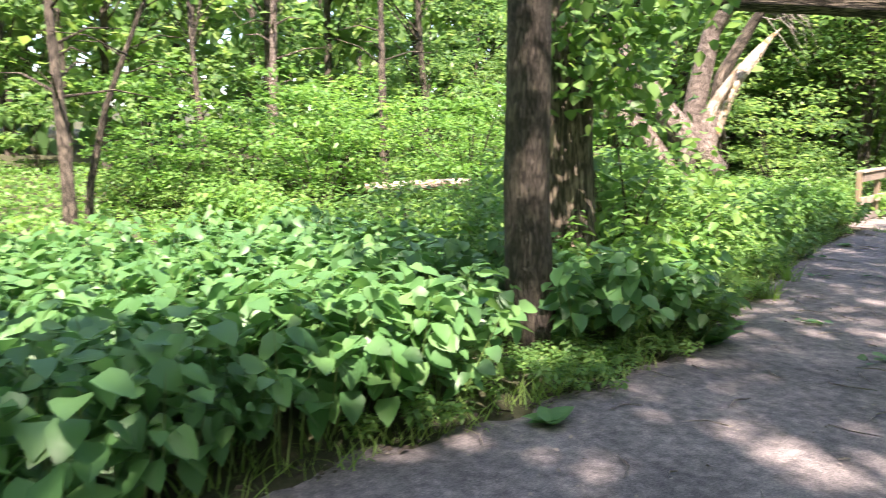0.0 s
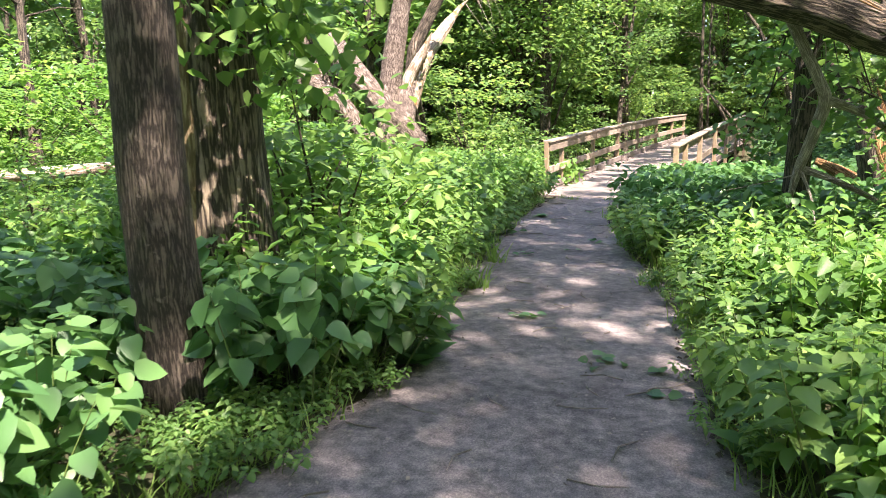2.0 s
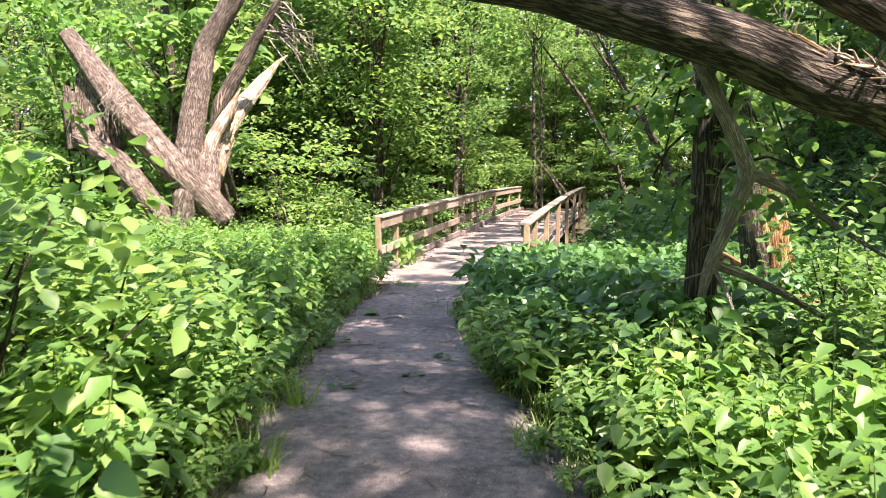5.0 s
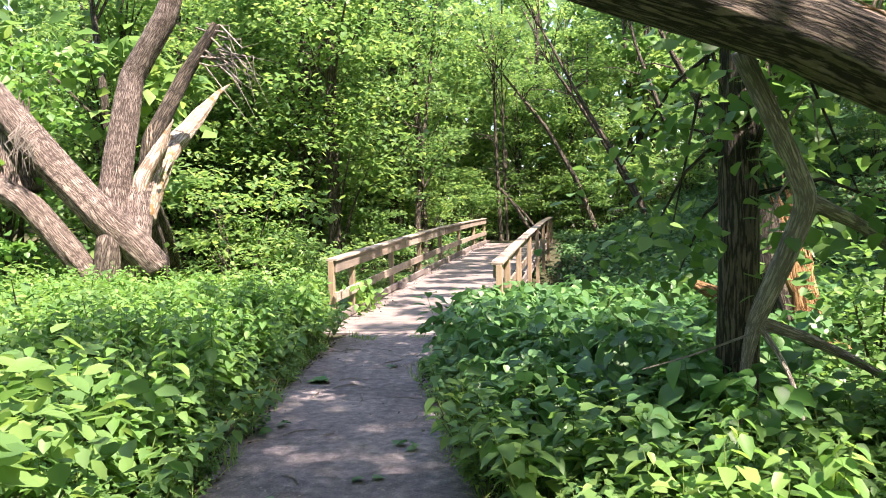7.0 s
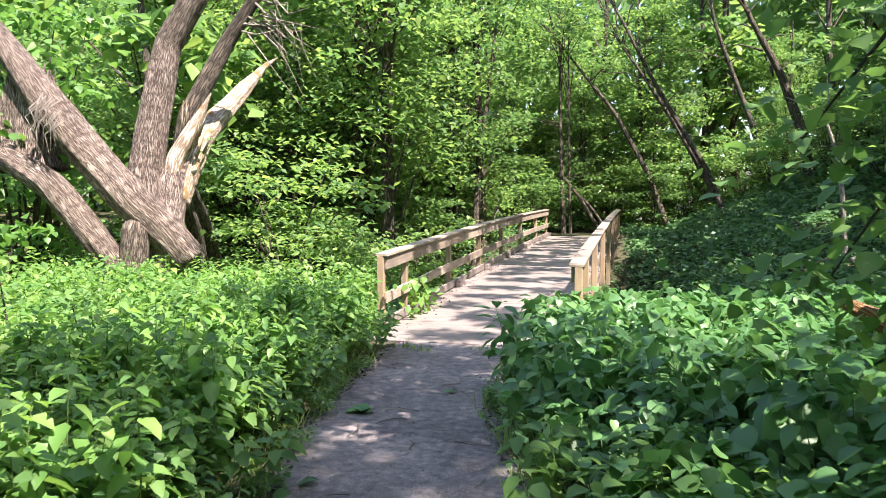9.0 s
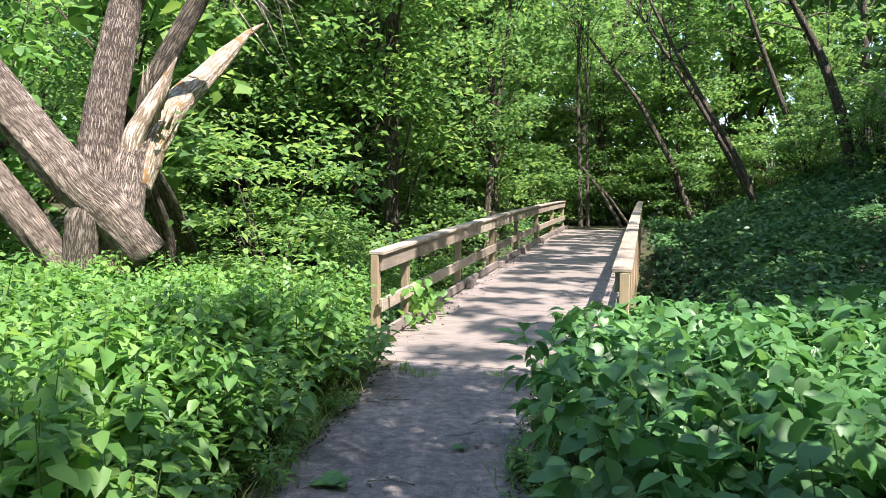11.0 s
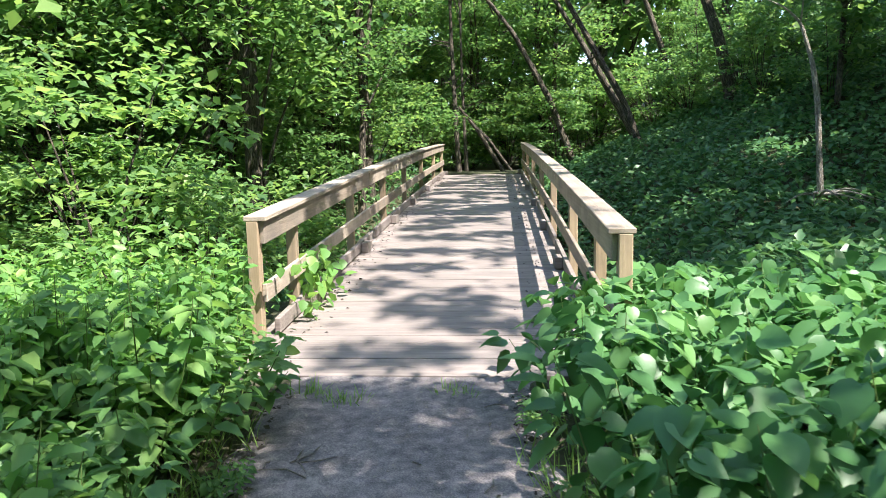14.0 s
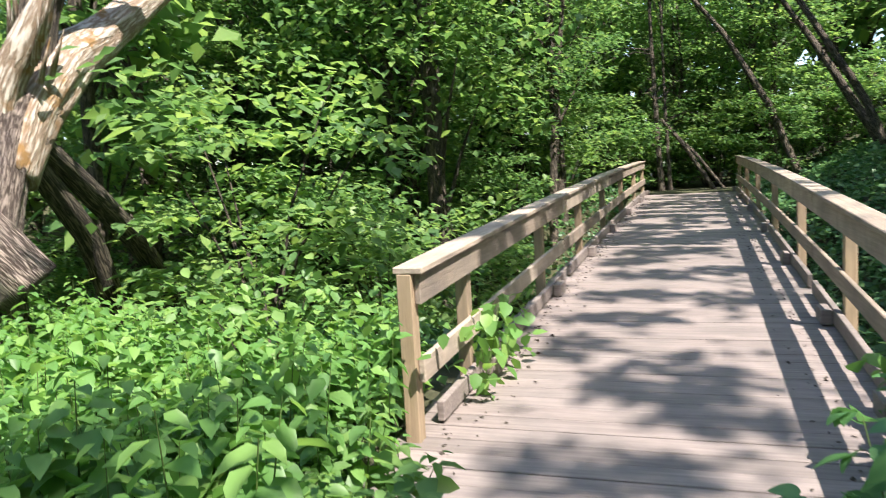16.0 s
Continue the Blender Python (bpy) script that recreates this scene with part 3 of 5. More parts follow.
def broken_limb():
    """A broken trunk that leans across the path, on a standing trunk, with a dead forked branch under it."""
    rng = np.random.default_rng(31)
    root = tagged(new("fallen_tree"), "broken leaning trunk with ridged bark arching over the path", "tree trunk")
    pts = [(8.2, -6.5, 0.3), (6.8, -6.8, 1.75), (5.99, -7.0, 2.24), (5.54, -7.2, 2.33), (4.98, -7.4, 2.56), (4.43, -7.6, 2.7), (3.79, -7.8, 2.87), (2.14, -8.0, 3.13), (0.02, -8.2, 3.42), (-1.6, -8.4, 3.9), (-3, -8.4, 4.8)]
    rad = [0.26, 0.23, 0.205, 0.2, 0.19, 0.175, 0.15, 0.12, 0.09, 0.06, 0.02]
    obj("trunk", tube_mesh("trunk", [tube(pts, rad, 44, 0.12, step=0.06)]), M_BARK_GREY, root)
    sp = []
    for i in range(70):
        a = np.array([5.3 + rng.uniform(0, 1.2), -7.25 + rng.uniform(-0.18, 0.12), 0])
        a[2] = np.interp(a[0], [5.3, 6.6], [2.56, 2.1])
        d = np.array([rng.uniform(-0.5, 0.1), rng.uniform(-0.2, 0.15), rng.uniform(-0.02, 0.2)])
        sp.append(tube([tuple(a), tuple(a + d * 0.6 + [0, 0, rng.uniform(-0.02, 0.05)]), tuple(a + d)], [rng.uniform(0.006, 0.022), 0.008, 0.002], 4))
    obj("upper_stem", tube_mesh("upper_stem", [tube([(7.4, -6.7, 1.6), (6.7, -6.85, 2.35), (6.1, -7.0, 2.75), (5.3, -7.1, 3.15), (4.6, -7.2, 3.7)], [0.2, 0.19, 0.16, 0.12, 0.07], 28, 0.14, step=0.07)]), M_BARK_GREY, root)
    tagged(obj("torn_splinter", tube_mesh("torn_splinters", sp), M_SNAG_WOOD, root, "pale torn wood splinters"), kind="stuff")
    cp, cs = crown_points(700, (-1.0, -8.3, 4.6), (2.0, 1.2, 0.8), rng)
    obj("crown", mesh_np("crown", *leaf_set(cp, rng, 0.09, 0.15, OVATE)), M_CROWN, root)

    br = tagged(new("dead_branch"), "bare grey forked dead branch hanging under the leaning trunk", "branch")
    arms = [([(4.78, -7.2, 2.5), (5.0, -7.1, 2.07), (5.16, -7.0, 1.74), (5.07, -6.85, 1.4), (4.96, -6.7, 1.06), (4.9, -6.7, 0.8), (4.86, -6.68, 0.2)], [0.05, 0.052, 0.062, 0.06, 0.05, 0.03, 0.02]),
            ([(5.16, -7.0, 1.74), (5.5, -6.75, 1.6), (5.87, -6.5, 1.35), (6.3, -6.3, 1.1)], [0.045, 0.036, 0.025, 0.012]),
            ([(4.96, -6.7, 1.06), (5.25, -6.5, 0.95), (5.58, -6.3, 0.79), (5.9, -6.2, 0.6)], [0.04, 0.035, 0.03, 0.02]),
            ([(4.96, -6.7, 1.06), (5.02, -6.8, 0.95), (5.09, -6.9, 0.8), (5.15, -7.0, 0.5)], [0.022, 0.018, 0.014, 0.008]),
            ([(4.96, -6.72, 1.0), (4.6, -6.9, 0.9), (4.3, -7.0, 0.83)], [0.008, 0.006, 0.003]),
            ([(5.0, -7.1, 2.1), (5.1, -7.25, 2.3), (5.12, -7.3, 2.0)], [0.01, 0.006, 0.003]),
            ([(5.1, -7.0, 1.9), (4.95, -7.15, 1.75), (4.9, -7.2, 1.5)], [0.008, 0.005, 0.002])]
    for i, (p, r) in enumerate(arms):
        obj("main_stem" if i == 0 else "side_arm" if i < 4 else "twig", tube_mesh("arm", [tube(p, r, 12, 0.12, step=0.05)]), M_DEAD, br)

    root = tagged(new("tree"), "dark shaded tree trunk with leafy low twigs", "tree")
    root.location = (4.93, -6.3, 0)
    obj("trunk", tube_mesh("trunk", [tube([(0, 0, -0.3), (0, 0, 0.3), (0.02, 0, 1.5), (0.05, 0.1, 3), (0.3, 0.2, 6), (0.5, 0.3, 9)], [0.19, 0.135, 0.12, 0.115, 0.1, 0.05], 36, 0.08, step=0.08)]), M_BARK, root)
    cp, cs = crown_points(2400, (-0.3, 1.0, 7.0), (1.8, 1.9, 1.6), rng)
    tw, lp = [], []
    for i in range(26):
        e = np.array([rng.uniform(-0.8, 0.9), rng.uniform(-0.5, 1.2), rng.uniform(1.2, 3.4)])
        s = np.array([0.03, 0.03, rng.uniform(1.6, 3.3)])
        tw.append(tube([tuple(s), tuple((s + e) / 2 + np.array([0, 0, 0.15])), tuple(e)], [0.02, 0.012, 0.004], 5))
        lp.append(e + rng.normal(size=(42, 3)) * np.array([0.26, 0.26, 0.13]))
    tagged(obj("branchwork", tube_mesh("branchwork", tw + [tube([(0.1, 0.1, 3.6), tuple(c)], [0.05, 0.01], 6) for c in cs[:18]]), M_BARK, root), kind="stuff")
    obj("crown", mesh_np("crown", *leaf_set(np.vstack([cp] + lp), rng, 0.08, 0.14, OVATE)), M_SHRUB, root)

    st = tagged(new("broken_stump"), "tall split stump with torn orange heartwood", "stump")
    st.location = (5.95, -3.5, 0)
    obj("trunk", tube_mesh("trunk", [tube([(0.1, 0, -0.3), (0.03, 0, 0.5), (-0.1, 0, 1.2), (-0.2, 0, 1.75)], [0.33, 0.26, 0.24, 0.17], 40, 0.12, step=0.06)]), M_BARK, st)
    sp = [tube([(0.12 + rng.uniform(-0.1, 0.14), -0.18 + rng.uniform(-0.05, 0.05), 0.45 + rng.uniform(0, 0.3)), (0.0 + rng.uniform(-0.12, 0.14), -0.2, 1.2), (-0.1 + rng.uniform(-0.15, 0.15), -0.12, rng.uniform(1.5, 2.05))], [0.06, 0.07, 0.006], 6, 0.2, step=0.1) for i in range(12)]
    obj("torn_heartwood", tube_mesh("torn_heartwood", sp), M_ORANGE, st, "orange torn wood fibres")


broken_limb()


def snag():
    """The storm-broken pale tree beyond the path: a fallen log, a broken stub and forked prongs."""
    rng = np.random.default_rng(41)
    root = tagged(new("broken_tree"), "storm-broken pale tree with split trunks and forked dead prongs", "dead tree")
    bark = [([(-3.08, 0.25, 0.94), (-3.42, 0.0, 1.45), (-3.81, -0.2, 1.89), (-4.45, -0.3, 2.6), (-5.15, -0.4, 3.45), (-5.9, -0.5, 4.45)], [0.25, 0.27, 0.28, 0.27, 0.25, 0.15], 48),
            ([(-3.78, -0.2, -0.2), (-3.76, -0.2, 0.7), (-3.66, -0.2, 1.4), (-3.62, -0.15, 1.75)], [0.26, 0.2, 0.22, 0.12], 36),
            ([(-5.6, -0.6, 2.5), (-4.8, -0.6, 2.05), (-4.3, -0.4, 1.35), (-3.9, -0.2, 0.7), (-3.6, -0.1, 0.1)], [0.2, 0.21, 0.21, 0.2, 0.2], 36),
            ([(-3.7, 0.2, 0.0), (-3.95, 0.3, 1.75), (-3.95, 0.6, 3.04), (-3.85, 0.9, 4.36), (-3.2, 1.0, 5.4), (-2.7, 1.2, 7.0)], [0.33, 0.27, 0.25, 0.21, 0.19, 0.12], 36),
            ([(-3.5, 0.2, 0.3), (-3.49, 0.2, 1.3), (-3.62, 0.6, 2.1), (-3.6, 0.8, 2.45)], [0.3, 0.27, 0.25, 0.2], 40),
            ([(-3.75, 1.0, 2.2), (-3.7, 1.2, 3.27), (-3.2, 1.6, 4.5), (-2.6, 1.7, 5.4)], [0.17, 0.16, 0.13, 0.09], 24),
            ([(-3.44, 0.79, 2.1), (-3.85, 1.75, 1.62), (-4.28, 2.71, 1.13), (-4.9, 4.0, 0.3), (-5.2, 4.6, -0.4)], [0.09, 0.12, 0.13, 0.13, 0.13], 18),
            ([(-3.6, 0.9, 1.9), (-3.9, 1.7, 1.2), (-4.1, 2.2, 0.3), (-4.2, 2.5, -0.4)], [0.1, 0.12, 0.13, 0.14], 18)]
    for i, (p, r, k) in enumerate(bark):
        obj("log" if i in (0, 2) else "trunk" if i < 6 else "prop", tube_mesh("trunk", [tube(p, r, k, 0.1, step=0.07)]), M_SNAG if i < 5 else M_BARK_GREY, root)
    prong = [tube([(-3.55, 0.55, 1.8), (-3.6, 0.9, 2.35), (-3.72, 1.45, 2.85), (-3.84, 2.1, 3.2), (-3.76, 3.0, 3.9), (-3.66, 3.7, 4.5), (-3.58, 4.13, 4.77)], [0.24, 0.25, 0.24, 0.2, 0.15, 0.06, 0.012], 32, 0.16, step=0.06),
             tube([(-3.62, 0.55, 1.9), (-3.55, 0.62, 2.5), (-3.28, 0.75, 3.03), (-3.05, 0.85, 3.55)], [0.13, 0.14, 0.11, 0.01], 24, 0.22, step=0.06)]
    for i in range(10):
        a = np.array([-3.35 + rng.normal(0, 0.12), 0.7, 2.5 + rng.uniform(0, 0.5)])
        prong.append(tube([tuple(a), tuple(a + [rng.uniform(0.02, 0.2), 0, rng.uniform(0.3, 0.6)])], [0.03, 0.003], 5))
    obj("prong", tube_mesh("prong", prong), M_SNAG_WOOD, root, "bleached bare wood with orange rot")
    stub = []
    for x, y, r0, r1, z1 in ((-5.5, -0.2, 0.4, 0.36, 3.6), (-5.8, -0.3, 0.3, 0.26, 3.45), (-5.35, -0.05, 0.22, 0.16, 3.75)):
        v, f, u = tube([(x + 0.1, y, 2.3), (x, y, 3.1), (x - 0.02, y, z1)], [r0, (r0 + r1) / 2, r1], 40, 0.2, cap=False, step=0.08)
        for k in range(41):
            a = 2 * math.pi * (k % 40) / 40
            v[-41 + k, 2] += 0.35 * noise.noise(Vector((math.cos(a) * 2.2 + x, math.sin(a) * 2.2, 1))) + 0.2 * noise.noise(Vector((math.cos(a) * 7, math.sin(a) * 7, 3)))
        stub.append((v, f, u))
    for i in range(9):
        x = -5.75 + rng.uniform(0, 0.55)
        stub.append(tube([(x, -0.3, 3.2), (x + 0.03, -0.3, 3.5), (x + rng.normal(0.04, 0.06), -0.28, rng.uniform(3.6, 3.95))], [0.08, rng.uniform(0.03, 0.06), 0.004], 6))
    obj("stub", tube_mesh("stub", stub), M_SNAG, root, "jagged broken stub")
    tw = []
    for i in range(26):
        a = np.array([-4.95 + rng.uniform(0, 0.5), -0.75, 2.9 + rng.uniform(0, 0.5)])
        tw.append(tube([tuple(a), tuple(a + [rng.uniform(-0.2, 0.1), -0.12, -0.15]), tuple(a + [rng.uniform(-0.1, 0.2), -0.16, -0.42])], [0.014, 0.01, 0.003], 4))
    for i in range(26):
        a = np.array([-3.0 + rng.uniform(0, 0.6), 1.6, 4.6 + rng.uniform(0, 0.8)])
        tw.append(tube([tuple(a), tuple(a + [rng.uniform(0.1, 0.7), rng.uniform(-0.2, 0.2), rng.uniform(-0.5, 0.1)]), tuple(a + [rng.uniform(0.3, 1.3), 0, rng.uniform(-1.4, 0.1)])], [0.02, 0.012, 0.003], 4))
    tagged(obj("twig", tube_mesh("twig", tw), M_DEAD, root, "thin bare hanging twigs"), kind="stuff")
    lg = tagged(obj("fallen_log", tube_mesh("fallen_log", [tube([(-5.95, -8.05, 0.72), (-5.2, -7.3, 0.79), (-4.5, -6.6, 0.84)], [0.09, 0.1, 0.11], 20, 0.1, step=0.1)]), M_SNAG_WOOD), "pale bleached fallen log lying in sunlit undergrowth", "log")
    bi = tagged(new("bare_sapling"), "thin pale bare dead sapling with a bent top", "tree")
    obj("stem", tube_mesh("stem", [tube([(8.2, 9.0, -0.3), (8.14, 9, 0.6), (8.06, 9.0, 1.7), (8.0, 9, 2.4), (7.89, 9.0, 3.02), (7.64, 9.0, 3.77), (7.35, 9, 4.05), (6.8, 9.0, 4.3)], [0.07, 0.06, 0.055, 0.055, 0.045, 0.03, 0.02, 0.008], 12, 0.12, step=0.07),
                                   tube([(7.64, 9, 3.77), (7.7, 9.05, 4.3), (7.66, 9.1, 5.0)], [0.02, 0.014, 0.005], 6)]), M_DEAD, bi)
    for i in range(6):
        a = -2.6 + i * 0.45
        obj("fallen_twig", tube_mesh("fallen_twig", [tube([(8.1, 8.9, 0.55), (8.1 + 0.5 * math.cos(a), 8.9 + 0.4 * math.sin(a), 0.62 + 0.05 * (i % 3)), (8.1 + 1.1 * math.cos(a + 0.2), 8.9 + 0.9 * math.sin(a), 0.45)], [0.035, 0.022, 0.006], 7, 0.15, step=0.1)]), M_DEAD, bi)
    root = tagged(new("broken_root"), "torn orange end of a fallen mossy limb in the undergrowth", "log")
    obj("limb", tube_mesh("limb", [tube([(5.15, -3.0, 0.95), (5.45, -3.0, 0.8), (6.0, -3.1, 0.5), (6.6, -3.2, 0.2)], [0.05, 0.1, 0.12, 0.12], 20, 0.2, step=0.06)]), M_ORANGE, root)


snag()


# ---- undergrowth ----
def make_plant(kind, seed, height, stems, per, size, shape, mat, spread, label, droop=0.25, fade=0.85, reach=0.03, pairs=False, wild=0.25):
    """A leafy plant: a few stems with leaves up their length, the largest near the top."""
    rng = np.random.default_rng(seed)
    root = tagged(new(kind), label, "plant", kind + " along the path")
    st, pos = [], []
    for i in range(stems):
        a = rng.uniform(0, 6.28)
        d = spread * math.sqrt(rng.uniform(0, 1))
        b = np.array([d * math.cos(a), d * math.sin(a), 0])
        h = height * rng.uniform(0.65, 1.1)
        t = b * 1.35 + np.array([rng.normal(0, 0.06), rng.normal(0, 0.06), h])
        st.append(tube([tuple(b * 0.8 - [0, 0, 0.03]), tuple((b + t) / 2 + [0, 0, 0.03]), tuple(t - [0, 0, 0.03])], [0.006, 0.004, 0.002], 3, cap=False))
        if pairs:
            turn = rng.uniform(0, 3.14)
            nodes = per // 2
            for k in range(nodes):
                u = 1.0 - fade * (k / nodes) ** 1.2
                c = b * 0.8 * (1 - u) + t * u
                w = size * (0.45 + 0.75 * min(1.0, k / (nodes * 0.35))) * rng.uniform(0.85, 1.15)
                for off in (turn, turn + math.pi):
                    off += rng.normal(0, 0.2)
                    pos.append((*(c + reach * np.array([math.cos(off), math.sin(off), 0.3])), off, w))
                turn += 1.57 + rng.normal(0, 0.15)
            continue
        for k in range(per):
            u = 1.0 - fade * (k / per) ** 1.5
            c = b * 0.8 * (1 - u) + t * u
            off = rng.uniform(0, 6.28)
            pos.append((*(c + reach * np.array([math.cos(off), math.sin(off), 0])), off, size * rng.uniform(0.7, 1.15) * (0.65 if u > 0.97 else 1)))
    p = np.array(pos)
    n = len(p)
    tagged(obj("stem", tube_mesh("stem", st), M_STEM, root), kind="stuff")
    obj("foliage", mesh_np("foliage", *leaves(p[:, :3], p[:, 3], rng.normal(-droop, wild, n), rng.normal(0, wild, n), p[:, 4], shape), smooth=shape is HEART or shape is HEART_PLAIN), mat, root)
    return root


def scatter(kinds, spots, rng, lo, hi):
    for i, (x, y) in enumerate(spots):
        k = kinds[i % len(kinds)]
        s, turn = float(rng.uniform(lo, hi)), float(rng.uniform(0, 6.28))
        if i < len(kinds):
            place(k, x, y, turn, s)
        else:
            copy_at(k, x, y, turn, s)


def spots_in(rng, n, x0, x1, y0, y1, gap, ok):
    out, tries = [], 0
    while len(out) < n and tries < n * 30:
        tries += 1
        x, y = float(rng.uniform(x0, x1)), float(rng.uniform(y0, y1))
        if ok(x, y) and all((x - a) ** 2 + (y - b) ** 2 > gap * gap for a, b in out):
            out.append((x, y))
    return out


def off_path(x, y, gap):
    """Metres from the path's edge, more than gap; clear of the bridge."""
    if y > -0.9:
        return x < 0.02 - gap * 0.2 or x > 2.9 + gap * 0.2
    return x < edge(PATH_LEFT, y) - gap or x > edge(PATH_RIGHT, y) + gap


def undergrowth():
    rng = np.random.default_rng(51)
    broad = [make_plant("broad_leaved_herb", 60 + i, 0.7, 11, 12, 0.135, HEART, M_BROAD, 0.34, "dense herb with large heart-shaped dark green leaves", 0.36, 0.62, 0.07, wild=0.36) for i in range(4)]
    nettle = [make_plant("nettle", 70 + i, 0.82, 13, 18, 0.112, TOOTHED, M_NETTLE, 0.32, "upright bright green nettle with pointed leaves", 0.3, 0.72, 0.02, True) for i in range(4)]
    weed = [make_plant("leafy_weed", 80 + i, 0.5, 12, 16, 0.095, TOOTHED, M_SHRUB, 0.36, "low leafy green weed beside the path", 0.12, 0.6, 0.025, True) for i in range(4)]
    plain = [make_plant("broad_leaved_herb", 65 + i, 0.7, 11, 12, 0.14, HEART_PLAIN, M_BROAD, 0.34, "dense herb with large heart-shaped dark green leaves", 0.36, 0.62, 0.07, wild=0.36) for i in range(4)]
    a = spots_in(rng, 140, 2.2, 7.5, -7.0, 0.6, 0.3, lambda x, y: off_path(x, y, 0.48) and x > edge(PATH_RIGHT, min(y, -0.5)) and x < 4.9 + 0.35 * (y + 7))
    b = spots_in(rng, 118, -2.4, 2.9, -17.0, -11.6, 0.34, lambda x, y: off_path(x, y, 0.6) and (x - 2.05) ** 2 + (y + 12.33) ** 2 > 0.16 and (x - 2.45) ** 2 + (y + 12.8) ** 2 > 0.5)
    c = spots_in(rng, 40, 1.5, 2.95, -17.0, -10.4, 0.24, lambda x, y: edge(PATH_LEFT, y) - 0.75 < x < edge(PATH_LEFT, y) - 0.4 and (x - 2.45) ** 2 + (y + 12.8) ** 2 > 0.5)
    scatter(broad, a, rng, 0.72, 1.2)
    scatter(plain, b + c, rng, 0.72, 1.15)
    a = spots_in(rng, 165, -4.5, 1.6, -7.5, 0.8, 0.3, lambda x, y: off_path(x, y, 0.55) and x < edge(PATH_LEFT, min(y, -0.5)) + 0.3)
    b = spots_in(rng, 46, -6, 2.5, -11.4, -7.2, 0.5, lambda x, y: off_path(x, y, 0.55) and not (-7 < x < -2.2 and y > -10.3) and x < 2.6 and (x - 1.1) ** 2 + (y + 10.95) ** 2 > 0.4)
    c = spots_in(rng, 22, 4.6, 8.5, -13.5, -7.0, 0.5, lambda x, y: x > edge(PATH_RIGHT, y) + 0.45)
    scatter(nettle, a + b + c, rng, 0.8, 1.2)
    a = spots_in(rng, 220, 2.9, 8.2, -14.5, -5.6, 0.32, lambda x, y: x > edge(PATH_RIGHT, y) + 0.42)
    b = spots_in(rng, 100, -1.0, 2.8, -11.8, -1, 0.3, lambda x, y: edge(PATH_LEFT, y) - 1.2 < x < edge(PATH_LEFT, y) - 0.42)
    scatter(weed, a + b, rng, 0.75, 1.3)
    low = spots_in(rng, 14, 1.8, 3.0, -13.5, -12.1, 0.22, lambda x, y: (x - 2.45) ** 2 + (y + 12.8) ** 2 < 0.55 and (x - 2.05) ** 2 + (y + 12.33) ** 2 > 0.09)
    low += spots_in(rng, 60, 0.2, 6.0, -14.5, -1.2, 0.22, lambda x, y: 0.04 < edge(PATH_LEFT, y) - x < 0.4 or 0.04 < x - edge(PATH_RIGHT, y) < 0.35)
    for i, (x, y) in enumerate(low):
        copy_at(weed[i % 4], x, y, i * 1.7, 0.34 + 0.05 * (i % 4))
    return rng


rng_u = undergrowth()


def make_shrub(seed, height, spread, n, leaf, mat, shape, label, sprays=False):
    rng = np.random.default_rng(seed)
    root = tagged(new("shrub"), label, "shrub", "woodland shrubs")
    pts, cs = crown_points(n, (0, 0, height * 0.52), (spread, spread, height * 0.5), rng, 40 if sprays else 55, (0.26, 0.06) if sprays else (0.30, 0.13))
    pts[:, 2] = np.maximum(pts[:, 2], 0.05)
    st = [tube([(rng.normal(0, 0.06), rng.normal(0, 0.06), -0.1), tuple(c * [0.4, 0.4, 0.5]), tuple(c)], [0.025, 0.015, 0.004], 4, cap=False) for c in cs[:13]]
    tagged(obj("stem", tube_mesh("stem", st), M_TWIG, root), kind="stuff")
    obj("foliage", mesh_np("foliage", *leaf_set(pts, rng, leaf * 0.7, leaf * 1.2, shape, 0.25, 0.28 if sprays else 0.38)), mat, root)
    return root


